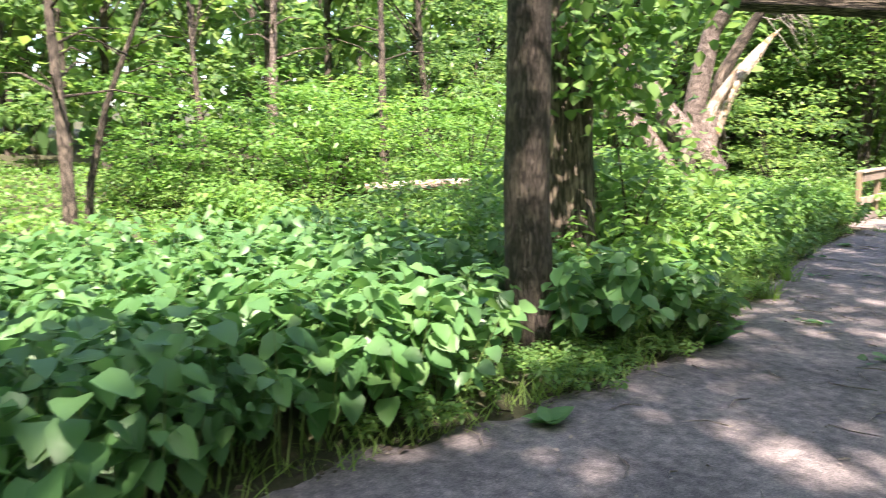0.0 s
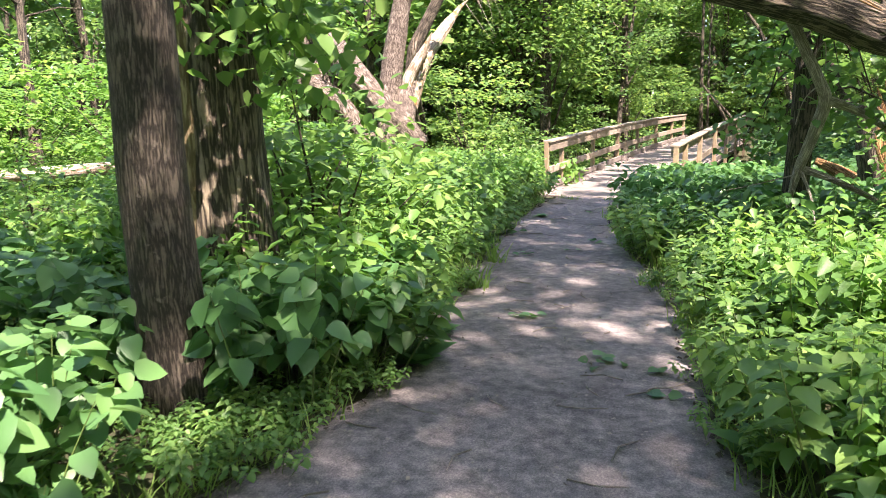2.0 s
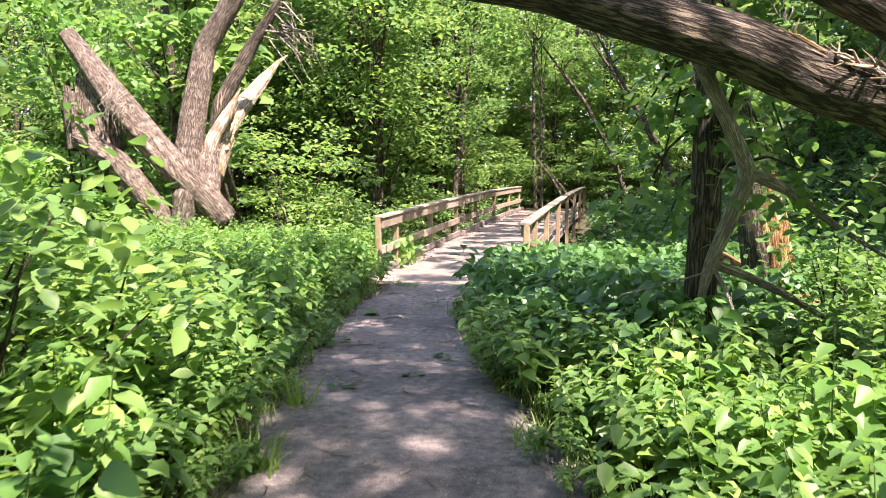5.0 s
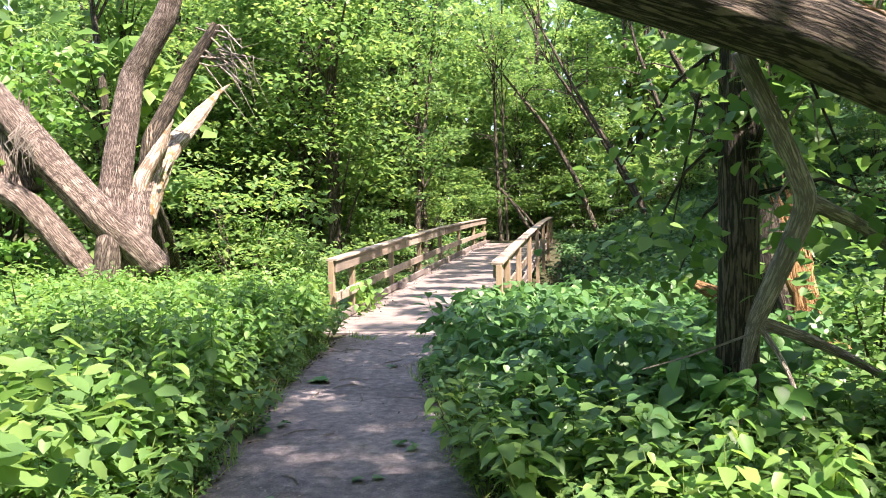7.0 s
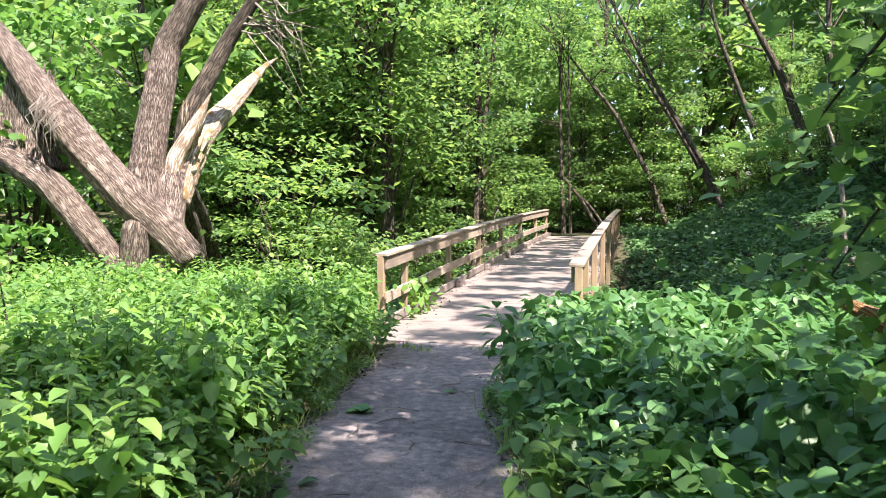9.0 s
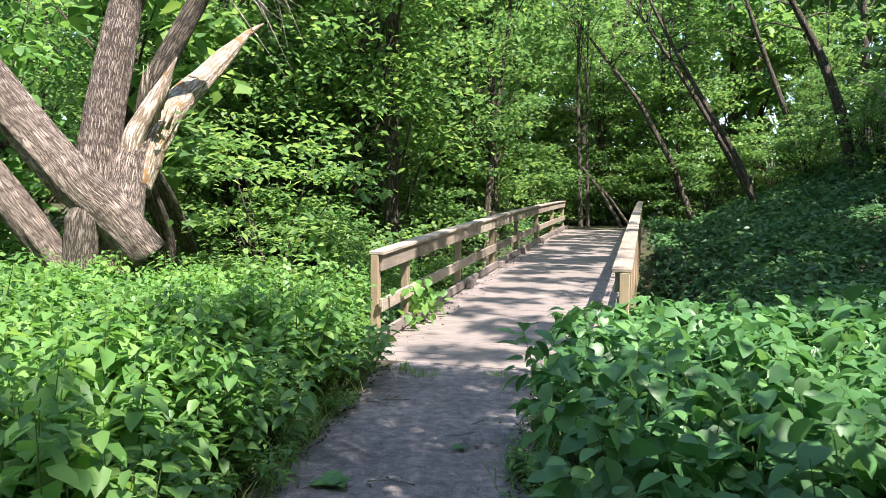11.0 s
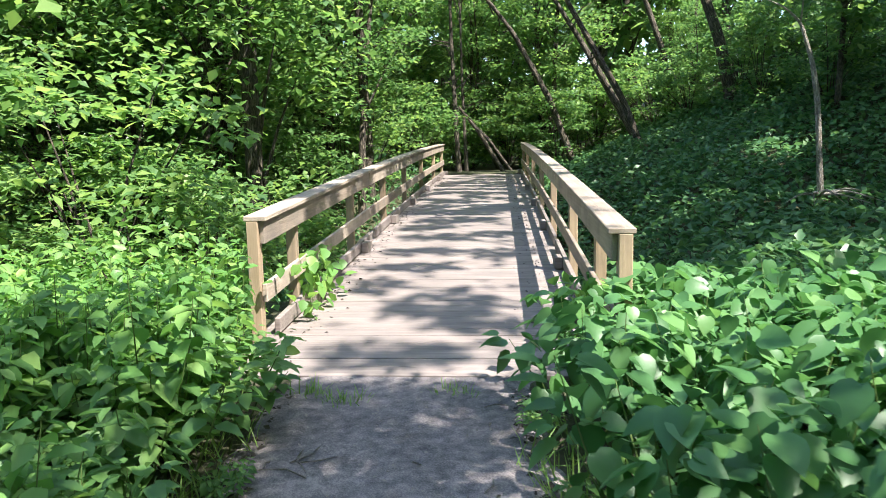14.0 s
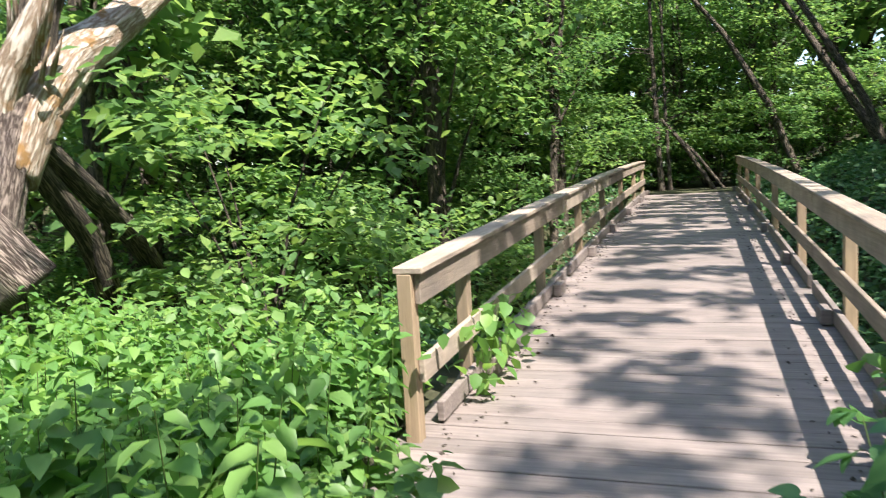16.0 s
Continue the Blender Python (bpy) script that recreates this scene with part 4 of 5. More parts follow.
def shrubs():
    rng = np.random.default_rng(91)
    near = [make_shrub(92 + i, 1.5, 0.8, 680, 0.118, M_SHRUB, HEX, "bushy green shrub in patchy sunlight") for i in range(3)]
    a = spots_in(rng, 46, -13, 1.0, -11, 0.5, 1.0, lambda x, y: off_path(x, y, 1.3) and (x - 1.1) ** 2 + (y + 10.95) ** 2 > 0.8 and not (-3.6 < x < -1 and -2 < y) and not (-9 < x < -4 and -9.5 < y < -5.5))
    b = spots_in(rng, 14, 5.5, 11, -12, -1, 1.3, lambda x, y: x > edge(PATH_RIGHT, y) + 2.6 and (x - 5.95) ** 2 + (y + 3.5) ** 2 > 1.0)
    scatter(near, a + b, rng, 0.55, 0.95)
    for i, (x, y, h) in enumerate(((1.5, -9.75, 1.9), (0.75, -9.25, 2.0), (1.35, -8.75, 1.45), (0.8, -7.9, 1.3), (0.2, -8.5, 1.6), (0.55, -6.9, 1.15), (-0.3, -7.4, 1.4), (0.05, -5.9, 1.05), (-0.8, -6.0, 1.2), (-0.35, -4.8, 1.0), (-1.2, -4.2, 1.1), (0.0, -3.6, 0.9), (-1.9, -3.0, 1.1), (-1.5, -1.6, 0.95), (6.9, -4.6, 1.3), (7.6, -6.6, 1.2))):
        copy_at(near[i % 3], x - 0.25 if x < 3 else x, y, i * 1.3, h / 1.5)
    mid = [make_shrub(193 + i, 3.0, 1.5, 2000, 0.155, M_CROWN, DIAMOND, "young maple undergrowth with flat sprays of leaves", True) for i in range(3)]
    d = spots_in(rng, 34, -10, -1.4, 4.5, 23, 1.5, lambda x, y: x < -1.5 - 0.12 * max(0, 12 - y)) + [(-2.9, 3.0), (-2.2, 4.6), (0.4, 23.2), (2.3, 24.0), (4.2, 23.0), (5.8, 23.6), (7.6, 22.0), (-0.8, 21.8), (10.4, 14.2), (11.8, 16.4), (9.9, 17.8), (12.6, 12.6), (8.4, 20.2), (11.6, 19.8), (13.4, 15.0), (10.6, 21.8)]
    scatter(mid, d, rng, 0.6, 1.25)
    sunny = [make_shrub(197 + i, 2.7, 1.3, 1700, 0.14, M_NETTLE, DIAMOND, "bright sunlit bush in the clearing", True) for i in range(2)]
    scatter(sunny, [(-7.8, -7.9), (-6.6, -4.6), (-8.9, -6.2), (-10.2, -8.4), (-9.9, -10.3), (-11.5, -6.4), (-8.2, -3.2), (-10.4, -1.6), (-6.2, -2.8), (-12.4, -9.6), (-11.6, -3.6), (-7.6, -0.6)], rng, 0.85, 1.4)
    far = [make_shrub(97 + i, 2.6, 1.4, 600, 0.26, M_CROWN, DIAMOND, "tall woodland bush with mid-green leaves") for i in range(3)]
    c = spots_in(rng, 100, -30, 30, -26, 42, 1.7, lambda x, y: not (-24 < y < 1 and edge(PATH_LEFT, y) - 8 < x < edge(PATH_RIGHT, y) + 6) and not (0 <= y < 23 and -10 < x < (9.5 if y > 9 else 12)) and not (-13 < x < -5 and -12 < y < 0) and not (x > -9 and x < 14 and y < -14))
    c += [(0.2, 23.5), (1.9, 25.2), (3.6, 23.8), (5.4, 25.0), (-1.7, 25.0), (0.9, 27.5), (4.3, 27.8), (7.2, 24.0)]
    scatter(far, c, rng, 0.6, 1.15)


shrubs()


def ground_cover():
    """Leaves that cover the slope, the ravine and the woodland floor; too many to count."""
    rng = np.random.default_rng(101)

    def cover(name, n, x0, x1, y0, y1, size, mat, label, height, ok, shape=DIAMOND):
        p = np.stack([rng.uniform(x0, x1, n), rng.uniform(y0, y1, n)], -1)
        p = np.array([q for q in p if ok(q[0], q[1])])
        clump = np.array([0.5 + 0.5 * noise.noise(Vector((x * 1.3, y * 1.3, 4))) for x, y in p])
        z = np.array([ground_z(x, y) for x, y in p]) + height * clump * rng.uniform(0.2, 1.0, len(p)) ** 0.5 + 0.02
        ob = obj(name, mesh_np(name, *leaf_set(np.column_stack([p, z]), rng, size * 0.7, size * 1.25, shape, 0.3, 0.5)), mat)
        tagged(ob, label, "ground cover", kind="stuff")

    cover("slope_cover", 66000, 2.9, 17, -1, 27, 0.185, M_IVY, "dense dark green leaves covering the slope", 0.5, lambda x, y: x > 3.3 or y > 21)
    cover("ravine_cover", 30000, -12, 3.2, 0.4, 25, 0.14, M_IVY, "shaded low plants in the ravine", 0.5, lambda x, y: not (-0.25 < x < 3.1 and ground_z(x, y) > deck_z(y) - 0.8))
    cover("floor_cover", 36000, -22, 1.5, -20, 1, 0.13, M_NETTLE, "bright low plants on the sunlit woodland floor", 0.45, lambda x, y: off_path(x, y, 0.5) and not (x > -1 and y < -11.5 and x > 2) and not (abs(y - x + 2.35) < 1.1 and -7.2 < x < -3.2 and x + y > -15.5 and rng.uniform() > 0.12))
    cover("side_cover", 22000, 2.5, 16, -20, 0, 0.11, M_SHRUB, "low green plants beside the path", 0.4, lambda x, y: y < -0.5 and x > edge(PATH_RIGHT, y) + 0.3)


ground_cover()


def grass_and_litter():
    rng = np.random.default_rng(111)
    p = []
    for y in np.linspace(-17, -1.9, 310):
        for side, sgn in ((PATH_LEFT, -1), (PATH_RIGHT, 1)):
            if rng.uniform() < 0.75:
                c = edge(side, y) + sgn * rng.uniform(0.02, 0.35)
                for k in range(9):
                    p.append((c + rng.normal(0, 0.04), y + rng.normal(0, 0.04), 0.0))
    p = np.array(p)
    n = len(p)
    ob = obj("grass", mesh_np("grass", *leaves(p, rng.uniform(0, 6.28, n), rng.uniform(0.5, 1.4, n), rng.normal(0, 0.3, n), rng.uniform(0.08, 0.26, n), BLADE)), M_GRASS)
    tagged(ob, "thin tufts of grass along the path edges", "grass", kind="stuff")
    for x, y, k, h in ((4.66, -10.25, 70, 0.36), (3.75, -8.1, 50, 0.24), (2.3, -8.9, 50, 0.3), (2.0, -7.7, 50, 0.3), (4.3, -9.3, 40, 0.26), (1.0, -1.15, 60, 0.12), (1.7, -0.98, 50, 0.1), (0.75, -1.05, 40, 0.14)):
        q = np.column_stack([rng.normal(x, 0.07, k), rng.normal(y, 0.05, k), np.zeros(k)])
        ob = obj("grass_tuft", mesh_np("grass_tuft", *leaves(q, rng.uniform(0, 6.28, k), rng.uniform(0.7, 1.45, k), rng.normal(0, 0.3, k), rng.uniform(0.5, 1.1, k) * h, (BLADE[0] * [1.6, 1, 1], BLADE[1]))), M_GRASS)
        tagged(ob, "tuft of bright grass at the path edge", "grass", "grass tufts", kind="stuff")
    # pebbles and bits of dead leaf
    def bits(name, n, where, lo, hi, mat, label):
        p = np.array([where() for _ in range(n)])
        ob = obj(name, mesh_np(name, *leaves(p, rng.uniform(0, 6.28, n), rng.normal(0, 0.2, n), rng.normal(0, 0.5, n), rng.uniform(lo, hi, n), DIAMOND)), mat)
        tagged(ob, label, "litter", kind="stuff")

    def on_path():
        y = rng.uniform(-15, -0.8)
        return (rng.uniform(edge(PATH_LEFT, y) - 0.1, edge(PATH_RIGHT, y) + 0.1), y, 0.026)

    def path_rim():
        y = rng.uniform(-16, -0.8)
        side, sgn = ((PATH_LEFT, -1), (PATH_RIGHT, 1))[int(rng.integers(0, 2))]
        return (edge(side, y) + sgn * abs(rng.normal(0, 0.14)), y, 0.024)

    def deck_rim():
        y = rng.uniform(-0.5, 18)
        x = abs(rng.normal(0, 0.14)) + 0.2
        return (x if rng.uniform() < 0.6 else 2.7 - x, y, deck_z(y) + 0.006)

    bits("path_litter", 1100, on_path, 0.01, 0.035, M_DEAD, "scattered pale leaf bits and grit on the earth")
    bits("rim_litter", 1500, path_rim, 0.02, 0.06, M_TWIG, "dead brown leaf bits along the path edges")
    bits("deck_litter", 900, deck_rim, 0.012, 0.05, M_TWIG, "dead leaf bits swept to the sides of the deck")


grass_and_litter()


# patches of the ground that the sun reaches: x, y and half widths
SUN_PATCHES = [(4.31, -12.68, 0.56, 0.28), (3.85, -13.31, 0.16, 0.12), (3.97, -12.85, 0.14, 0.14), (3.73, -9.72, 0.24, 0.3), (3.36, -9.3, 0.2, 0.16), (3.82, -9.22, 0.18, 0.14),
               (3.07, -8.75, 0.21, 0.22), (3.06, -8.22, 0.18, 0.18), (2.79, -7.8, 0.18, 0.17), (2.44, -8.3, 0.15, 0.14), (3.2, -9.85, 0.16, 0.12), (3.26, -10.22, 0.13, 0.11), (2.46, -8.84, 0.16, 0.12),
               (3.28, -7.49, 0.17, 0.18), (1.45, -4.36, 0.28, 0.34), (1.49, -3.72, 0.2, 0.2), (1.05, -3.05, 0.14, 0.2), (1.26, -4.88, 0.12, 0.12), (1.84, -2.22, 0.24, 0.11), (1.84, -3.7, 0.16, 0.1), (2.7, -6.3, 0.2, 0.15)]
# patches of the deck that lie in shade
DECK_SHADE = [(1.18, -0.14, 0.55, 0.24), (1.42, 1.29, 0.6, 0.5), (1.85, 0.63, 0.42, 0.2), (0.63, 2.17, 0.27, 0.28), (0.84, 3.13, 0.54, 0.25), (1.78, 4.04, 0.52, 0.3), (0.85, 4.21, 0.54, 0.24),
              (1.04, 5.4, 0.61, 0.33), (1.79, 5.6, 0.46, 0.3), (1.09, 7.26, 0.72, 0.4), (0.63, 6.41, 0.34, 0.34)]


def within(patches, x, y):
    wob = 0.25 * noise.noise(Vector((x * 5, y * 5, 2)))
    return any(((x - a) / w) ** 2 + ((y - b) / h) ** 2 < 1 + wob for a, b, w, h in patches)


def shade_trees():
    """Unseen tall trees added beside the walk, the bridge and the slope; gaps between their leaves dapple the ground.
    """
    rng = np.random.default_rng(161)

    def shaded(x, y):
        """How much of the leaf roof stands between the sun and this place on the ground."""
        n = noise.noise(Vector((x * 0.55, y * 0.55, 6))) + 0.5 * noise.noise(Vector((x * 1.6, y * 1.6, 8)))
        if y > -0.75 and 0.1 < x < 2.75:
            if y < 8:
                return 1.0 if within(DECK_SHADE, x, y) else 0.02
            return 1.0 if noise.noise(Vector((x * 0.9, y * 1.9, 3))) > -0.05 else 0.0
        if y <= -0.75 and edge(PATH_LEFT, y) - 0.25 < x < edge(PATH_RIGHT, y) - 0.05:
            return 0.0 if within(SUN_PATCHES, x, y) else 1.0
        if abs(y - 9.0 + 0.735 * (x - 8.1)) < 0.42 and 5.6 < x < 8.5:
            return 0.0
        if -1.0 < x < 1.3 and -6.3 < y < -4.5:
            return 0.9 if n > -0.5 else 0.0
        if -2.5 < x < 0.0 and y > 1.2:
            return 0.8 if n > -0.15 else 0.0
        if x > 3.2 and y > 2.5:
            return 0.9 if n > -0.27 else 0.0
        if x < 2.9 and y < -11.2:
            return 0.6 if n > (-0.1 if x < 1.5 else 0.05) else 0.0
        return 0.5 if n > 0.45 else 0.0

    # added trunks stand out of view; each crown covers one stretch of ground
    stands = [((15.0, -26.0), 2.0, 7.5, -19.5, -13.0, 19.0, 22.5), ((14.5, -19.5), 0.5, 7.0, -13.0, -7.5, 19.0, 22.5), ((14.5, -13.5), -1.2, 6.5, -7.5, -0.75, 19.0, 22.5), ((16.0, -7.5), -3.5, 9.0, -0.75, 7.5, 17.0, 20.5),
              ((16.5, 3.0), -3.0, 11.0, 7.5, 13.0, 12.0, 15.0), ((17.5, 10.5), 0.0, 12.0, 13.0, 21.0, 10.0, 13.0)]
    for (tx, ty), x0, x1, y0, y1, h0, h1 in stands:
        root = tagged(new("tree"), "unseen tall tree added to cast dappled shade from high overhead", "tree", "tall shade trees")
        g = ground_z(tx, ty)
        root.location = (tx, ty, g)
        n = int((x1 - x0) * (y1 - y0) * 150)
        q = np.column_stack([rng.uniform(x0, x1, n), rng.uniform(y0, y1, n)])
        u = rng.uniform(0, 1, n)
        # keep only leaves whose shadow falls on ground meant to be shaded
        q = q[np.array([u[i] < shaded(q[i, 0], q[i, 1]) for i in range(n)])]
        h = rng.uniform(h0, h1, len(q))
        z = np.array([max(0.0, ground_z(x, y)) for x, y in q])
        p = np.column_stack([q[:, 0] + h * SUN.x / SUN.z - tx, q[:, 1] + h * SUN.y / SUN.z - ty, z + h - g])
        obj("crown", mesh_np("crown", *leaf_set(p, rng, 0.2, 0.32, DIAMOND, 0.2, 0.25)), M_CROWN, root)
        top = p.mean(0)
        fork = np.array([0, 0, top[2] * 0.6])
        obj("trunk", tube_mesh("trunk", [tube([(0, 0, -0.5), (0, 0, 0.4), tuple(fork * 0.6 + [0.1, 0.05, 0]), tuple(fork), (0.1, 0, top[2] + 1.0)], [0.34, 0.25, 0.22, 0.18, 0.05], 20, 0.1, step=0.3)]), M_BARK, root)
        limbs = []
        for c in p[rng.integers(0, len(p), 26)]:
            limbs.append(tube([tuple(fork + [0, 0, rng.uniform(-1, 1)]), tuple((fork + c) / 2 + [0, 0, 0.5]), tuple(c)], [0.08, 0.045, 0.01], 6))
        tagged(obj("branchwork", tube_mesh("branchwork", limbs), M_BARK, root), kind="stuff")


shade_trees()


def slim_trees():
    """Thin trunks that stand out against the woods: leaning ones on the slope, straight ones past the ravine and in the clearing."""
    rng = np.random.default_rng(171)
    stems = [([(4.9, 22.2), (3.95, 22.37, 3.18), (2.57, 22.57, 5.75), (1.4, 22.65, 7.26), (-0.4, 22.8, 9.6)], 0.13, M_BARK, "dark thin tree leaning out from the slope"),
             ([(6.9, 20.4), (6.02, 20.55, 3.04), (5.03, 20.68, 4.83), (4.04, 20.79, 6.42), (2.2, 21.0, 9.2)], 0.15, M_BARK, "dark thin tree leaning out from the slope"),
             ([(9.5, 19.0), (9.07, 19.01, 4.64), (8.31, 18.94, 6.65), (7.38, 18.8, 8.3), (6.4, 18.7, 10.6)], 0.2, M_BARK, "dark tree leaning at the head of the slope"),
             ([(8.6, 22.9), (8.12, 22.93, 4.9), (6.9, 22.81, 8.11), (6.46, 22.78, 9.39), (6.0, 22.7, 12.0)], 0.13, M_BARK, "dark thin tree leaning out from the slope"),
             ([(6.7, 19.1), (6.05, 19.11, 3.01), (4.69, 18.89, 5.3), (3.92, 18.77, 6.63), (2.95, 18.63, 8.53), (1.5, 18.5, 11)], 0.12, M_BARK, "dark thin tree leaning out from the slope"),
             ([(-3.45, 18.2), (-3.46, 18.4, 2.18), (-3.61, 18.74, 4.84), (-3.74, 18.98, 6.74), (-3.8, 19.4, 11)], 0.15, M_BARK, "straight dark tree with a torn pale patch"),
             ([(-1.95, 15.3), (-1.9, 15.46, 1.77), (-1.76, 15.77, 3.94), (-1.59, 16.06, 5.94), (-1.2, 16.5, 10)], 0.12, M_BARK_GREY, "slim grey-brown tree beyond the ravine"),
             ([(0.52, 21.7), (0.5, 21.73, 1.21), (0.29, 22.3, 5.58), (0.2, 22.5, 10)], 0.13, M_BARK, "dark straight tree past the bridge's end"),
             ([(0.8, 21.8), (0.79, 21.77, 1.21), (0.67, 22.14, 4.08), (0.6, 22.4, 9)], 0.09, M_BARK, "dark straight tree past the bridge's end"),
             ([(-6.22, 16.0), (-6.23, 16.15, 2.76), (-6.4, 16.53, 5.6), (-6.5, 17, 10)], 0.15, M_BARK, "straight dark tree beyond the ravine"),
             ([(-6.7, 11.6), (-6.77, 11.77, 0.68), (-7.05, 12.24, 4.24), (-7.3, 12.6, 9)], 0.09, M_BARK, "slim dark tree beyond the ravine"),
             ([(-7.28, -13.0), (-7.32, -12.99, 0.75), (-7.89, -12.97, 3.84), (-8.5, -12.9, 8)], 0.14, M_BARK_GREY, "grey-brown tree at the edge of the clearing"),
             ([(-8.8, -12.3), (-8.78, -12.24, 0.75), (-8.72, -11.89, 2.23), (-8.45, -11.26, 4.01), (-7.6, -10, 7)], 0.09, M_BARK, "slim curved dark tree at the edge of the clearing"),
             ([(-10.6, -4.0), (-10.77, -3.95, 2.33), (-11.17, -3.73, 5.37), (-11.6, -3.5, 10)], 0.14, M_BARK_GREY, "pale grey tree behind the clearing"),
             ([(-13.7, -5.7), (-13.88, -5.6, 2.35), (-14.19, -5.35, 5.05), (-14.6, -5, 10)], 0.17, M_SNAG, "pale sunlit tree behind the clearing"),
             ([(-13.2, -8.0), (-13.31, -8.0, 1.75), (-13.65, -8.02, 3.27), (-14.2, -8, 7)], 0.13, M_BARK_GREY, "pale grey tree behind the clearing")]
    for pts, r, bark, label in stems:
        root = tagged(new("tree"), label, "tree", "slim woodland trees")
        x, y = pts[0]
        g = ground_z(x, y)
        root.location = (x, y, g)
        p = [(0, 0, -0.3)] + [(a - x, b - y, c - g) for a, b, c in pts[1:]]
        k = len(p)
        obj("trunk", tube_mesh("trunk", [tube(p, [r * (1.05 - 0.8 * i / (k - 1)) for i in range(k)], 10, 0.16, step=0.2)]), bark, root)
        end = np.array(p[-1])
        cp, cs = crown_points(900, tuple(end + [0, 0, 0.4]), (1.9, 1.9, 1.5), rng, 45, (0.25, 0.07))
        limbs = []
        for c in cs[:9]:
            a = np.array(p[-2]) + (end - np.array(p[-2])) * rng.uniform(0.1, 0.95)
            limbs.append(tube([tuple(a), tuple((a + c) / 2 + [rng.normal(0, 0.2), rng.normal(0, 0.2), 0.15]), tuple(c)], [r * 0.2, r * 0.13, 0.005], 5, step=0.2))
        for i in range(7):
            a = np.array(p[-2]) * rng.uniform(0.55, 1.0)
            e = a + [rng.normal(0, 0.9), rng.normal(0, 0.9), rng.uniform(-0.1, 0.7)]
            limbs.append(tube([tuple(a), tuple((a + e) / 2 + [0, 0, 0.15]), tuple(e)], [r * 0.22, r * 0.14, 0.005], 5))
        tagged(obj("branchwork", tube_mesh("branchwork", limbs), bark, root), kind="stuff")
        obj("crown", mesh_np("crown", *leaf_set(cp, rng, 0.11, 0.2, DIAMOND, 0.25, 0.3)), M_CROWN, root)
    for a, b, c, r in (((2.2, 20.8), (1.22, 20.94, 2.24), (0.6, 21.0, 3.0), 0.07), ((2.5, 21.3), (1.6, 21.4, 1.9), (1.0, 21.5, 2.5), 0.05)):
        g = ground_z(*a)
        tagged(obj("leaning_log", tube_mesh("leaning_log", [tube([(*a, g - 0.1), b, c], [r * 1.1, r, r * 0.8], 14, 0.12, step=0.12)]), M_BARK), "dark fallen log leaning against trees past the bridge", "log", "leaning logs")


slim_trees()


def snag_leaves():
    """Sunlit broad-leaved growth around the broken tree."""
    rng = np.random.default_rng(131)
    for x, y, z, rx, rz, n in ((-6.4, 0.6, 3.4, 1.5, 2.6, 1500), (-4.9, -1.5, 0.9, 0.75, 0.75, 420), (-6.2, -2.2, 1.2, 1.1, 1.0, 650)):
        root = tagged(new("sapling"), "sapling with broad bright sunlit leaves beside the broken tree", "tree", "sunlit saplings")
        g = ground_z(x, y)
        pts, cs = crown_points(n, (0, 0, z), (rx, rx * 0.7, rz), rng)
        st = [tube([(rng.normal(0, 0.1), rng.normal(0, 0.1), -0.1), tuple(c * [0.5, 0.5, 0.6]), tuple(c)], [0.035, 0.02, 0.004], 5) for c in cs[:16]]
        tagged(obj("stem", tube_mesh("stem", st), M_TWIG, root), kind="stuff")
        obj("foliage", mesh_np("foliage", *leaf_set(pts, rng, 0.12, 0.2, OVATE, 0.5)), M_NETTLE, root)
        root.location = (x, y, g)


snag_leaves()


def rail_creeper():
    """Leaves that push through the rail at the bridge's near end."""
    rng = np.random.default_rng(141)
    for x, y, z, n in ((0.26, 1.35, 0.36, 120), (2.66, 0.0, 0.34, 60)):
        root = tagged(new("creeper"), "bright leafy creeper growing through the bridge rail", "plant")
        pos = np.column_stack([rng.normal(x, 0.09, n), rng.normal(y, 0.4, n), rng.uniform(z - 0.26, z + 0.32, n)])
        st = [tube([(x - 0.1 if x < 1 else x + 0.1, y + rng.normal(0, 0.2), -0.1), tuple(q)], [0.004, 0.002], 4) for q in pos[::6]]
        tagged(obj("stem", tube_mesh("stem", st), M_STEM, root), kind="stuff")
        obj("foliage", mesh_np("foliage", *leaf_set(pos, rng, 0.09, 0.15, OVATE, 0.7)), M_NETTLE, root)


rail_creeper()


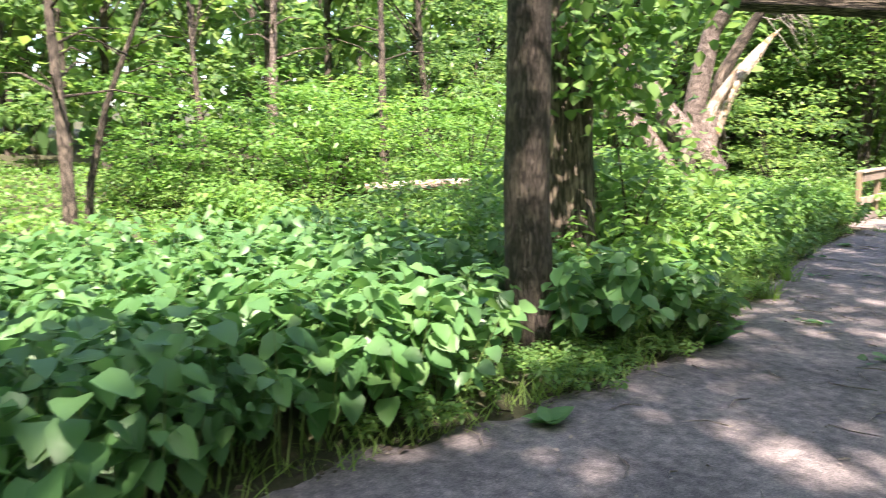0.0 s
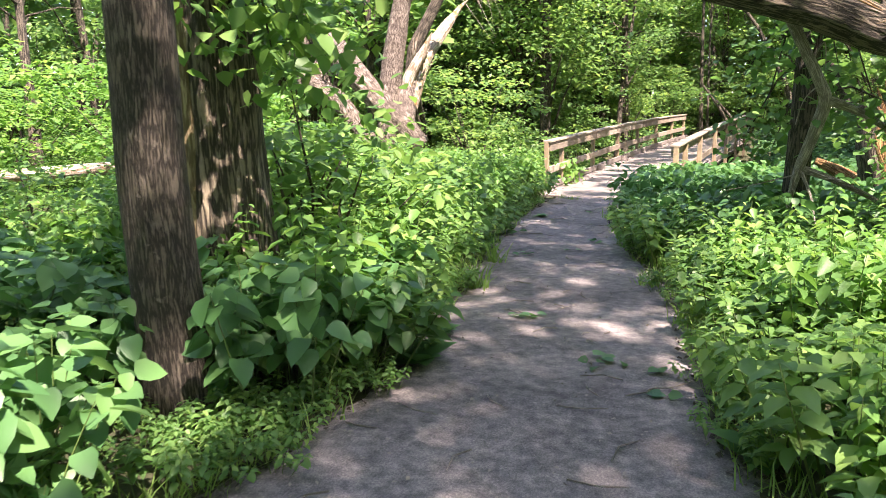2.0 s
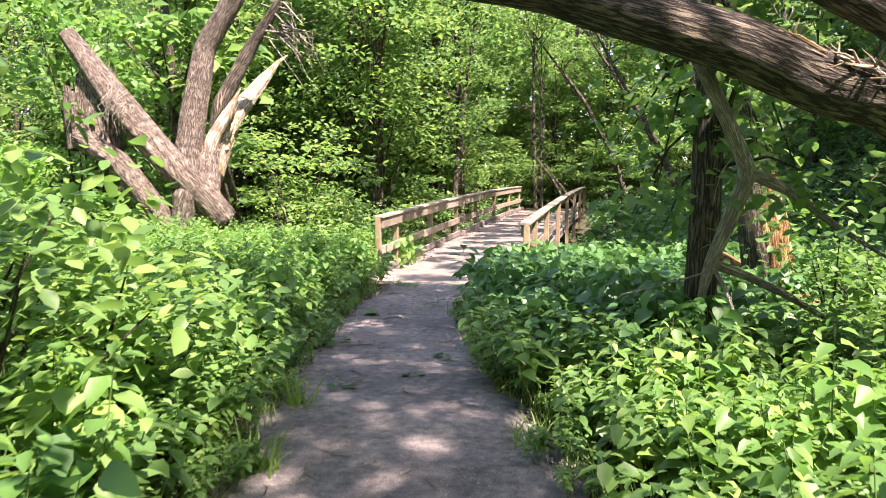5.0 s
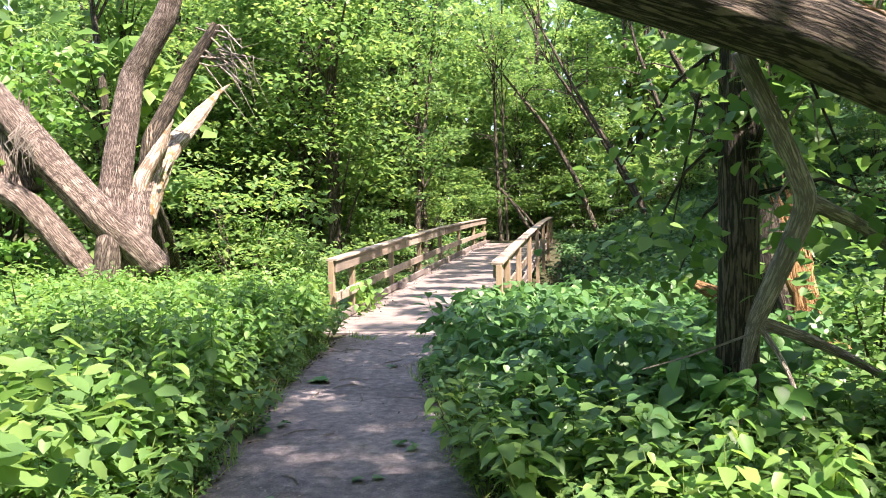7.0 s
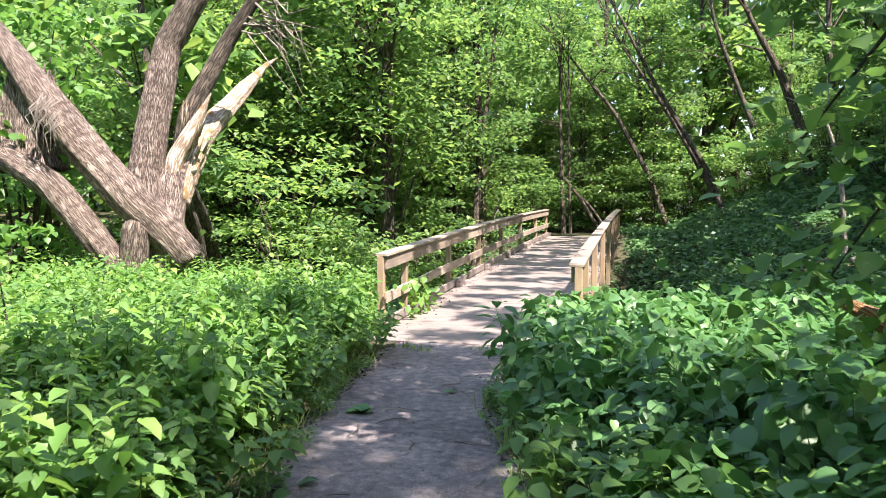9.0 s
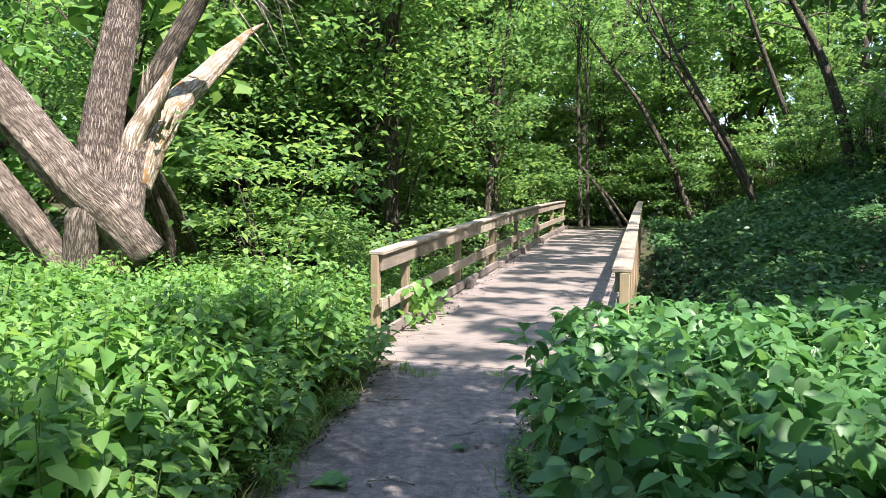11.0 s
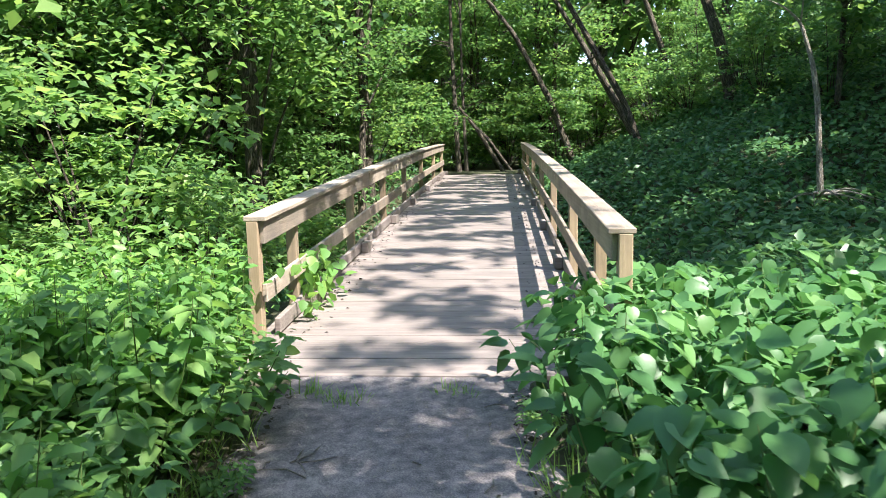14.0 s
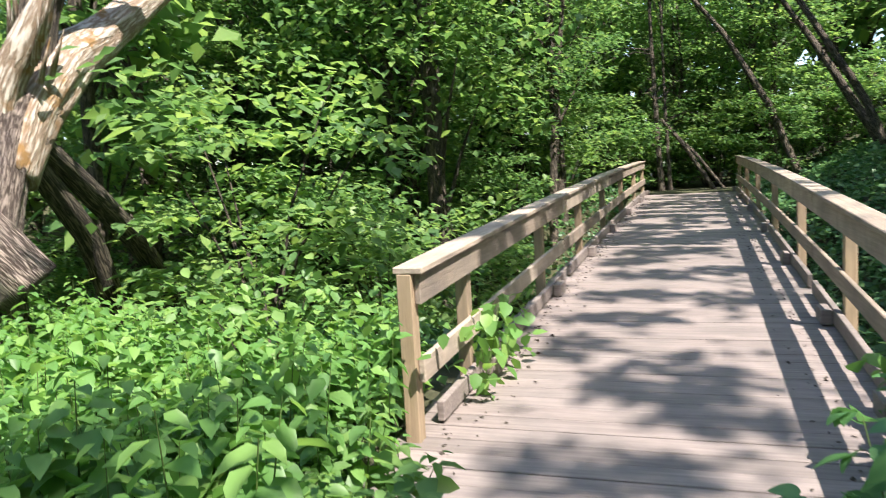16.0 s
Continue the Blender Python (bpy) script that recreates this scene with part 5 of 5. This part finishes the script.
def path_details():
    """Rosettes at the edges, fallen leaves and sticks on the earth."""
    rng = np.random.default_rng(151)
    me = mesh_np("plantain_leaf", *leaves(np.zeros((1, 3)), np.zeros(1), np.zeros(1), np.zeros(1), np.ones(1), HEART), smooth=True)
    me.materials.append(M_BROAD)
    for x, y, s in ((4.93, -11.6, 1.15), (2.86, -11.05, 1.2), (3.12, -13.34, 0.8), (4.62, -10.3, 0.7), (1.3, -3.9, 0.7), (2.35, -3.4, 0.8), (2.7, -10.4, 0.9), (4.75, -11.1, 0.7)):
        root = tagged(new("plantain"), "broad plantain rosette at the edge of the path", "plant", "plantains")
        root.matrix_basis = Matrix.Translation((x, y, 0.015)) @ Matrix.Diagonal((s, s, s, 1))
        for k in range(9):
            ob = new("leaf", me)
            ob.parent = root
            w = float(rng.uniform(0.14, 0.23))
            ob.matrix_basis = Matrix.Rotation(k * 0.7 + float(rng.normal(0, 0.15)), 4, "Z") @ Matrix.Rotation(-float(rng.uniform(0.2, 0.75)), 4, "Y") @ Matrix.Diagonal((w, w, w, 1))
    for x, y, k in ((2.154, -7.129, 6), (3.894, -10.566, 7), (4.354, -11.005, 3), (3.148, -9.722, 7), (1.379, -5.906, 5), (2.734, -5.916, 5), (1.445, -5.584, 4), (4.337, -10.656, 2), (2.6, -6.6, 3), (1.9, -3.1, 2)):
        pos = np.column_stack([rng.normal(x, 0.07, k), rng.normal(y, 0.05, k), rng.uniform(0.025, 0.04, k)])
        ob = obj("fallen_leaf_spray", mesh_np("fallen_leaf_spray", *leaves(pos, rng.uniform(0, 6.28, k), rng.normal(0.1, 0.12, k), rng.normal(0, 0.3, k), rng.uniform(0.07, 0.12, k), OVATE)), M_IVY)
        tagged(ob, "small spray of fallen green leaves on the earth", "leaves", "fallen leaves", kind="stuff")
    for i in range(70):
        y = float(rng.uniform(-14, -1.2))
        x = float(rng.uniform(edge(PATH_LEFT, y), edge(PATH_RIGHT, y)))
        a, ln = rng.uniform(0, 6.28), rng.uniform(0.05, 0.3)
        p = [(x, y, 0.028), (x + ln * 0.5 * math.cos(a), y + ln * 0.5 * math.sin(a), 0.034), (x + ln * math.cos(a + 0.3), y + ln * math.sin(a + 0.3), 0.026)]
        tagged(obj("stick", tube_mesh("stick", [tube(p, [0.005, 0.005, 0.003], 5)]), M_DEAD), "small dry stick lying on the path", "stick", "sticks on the path")


path_details()
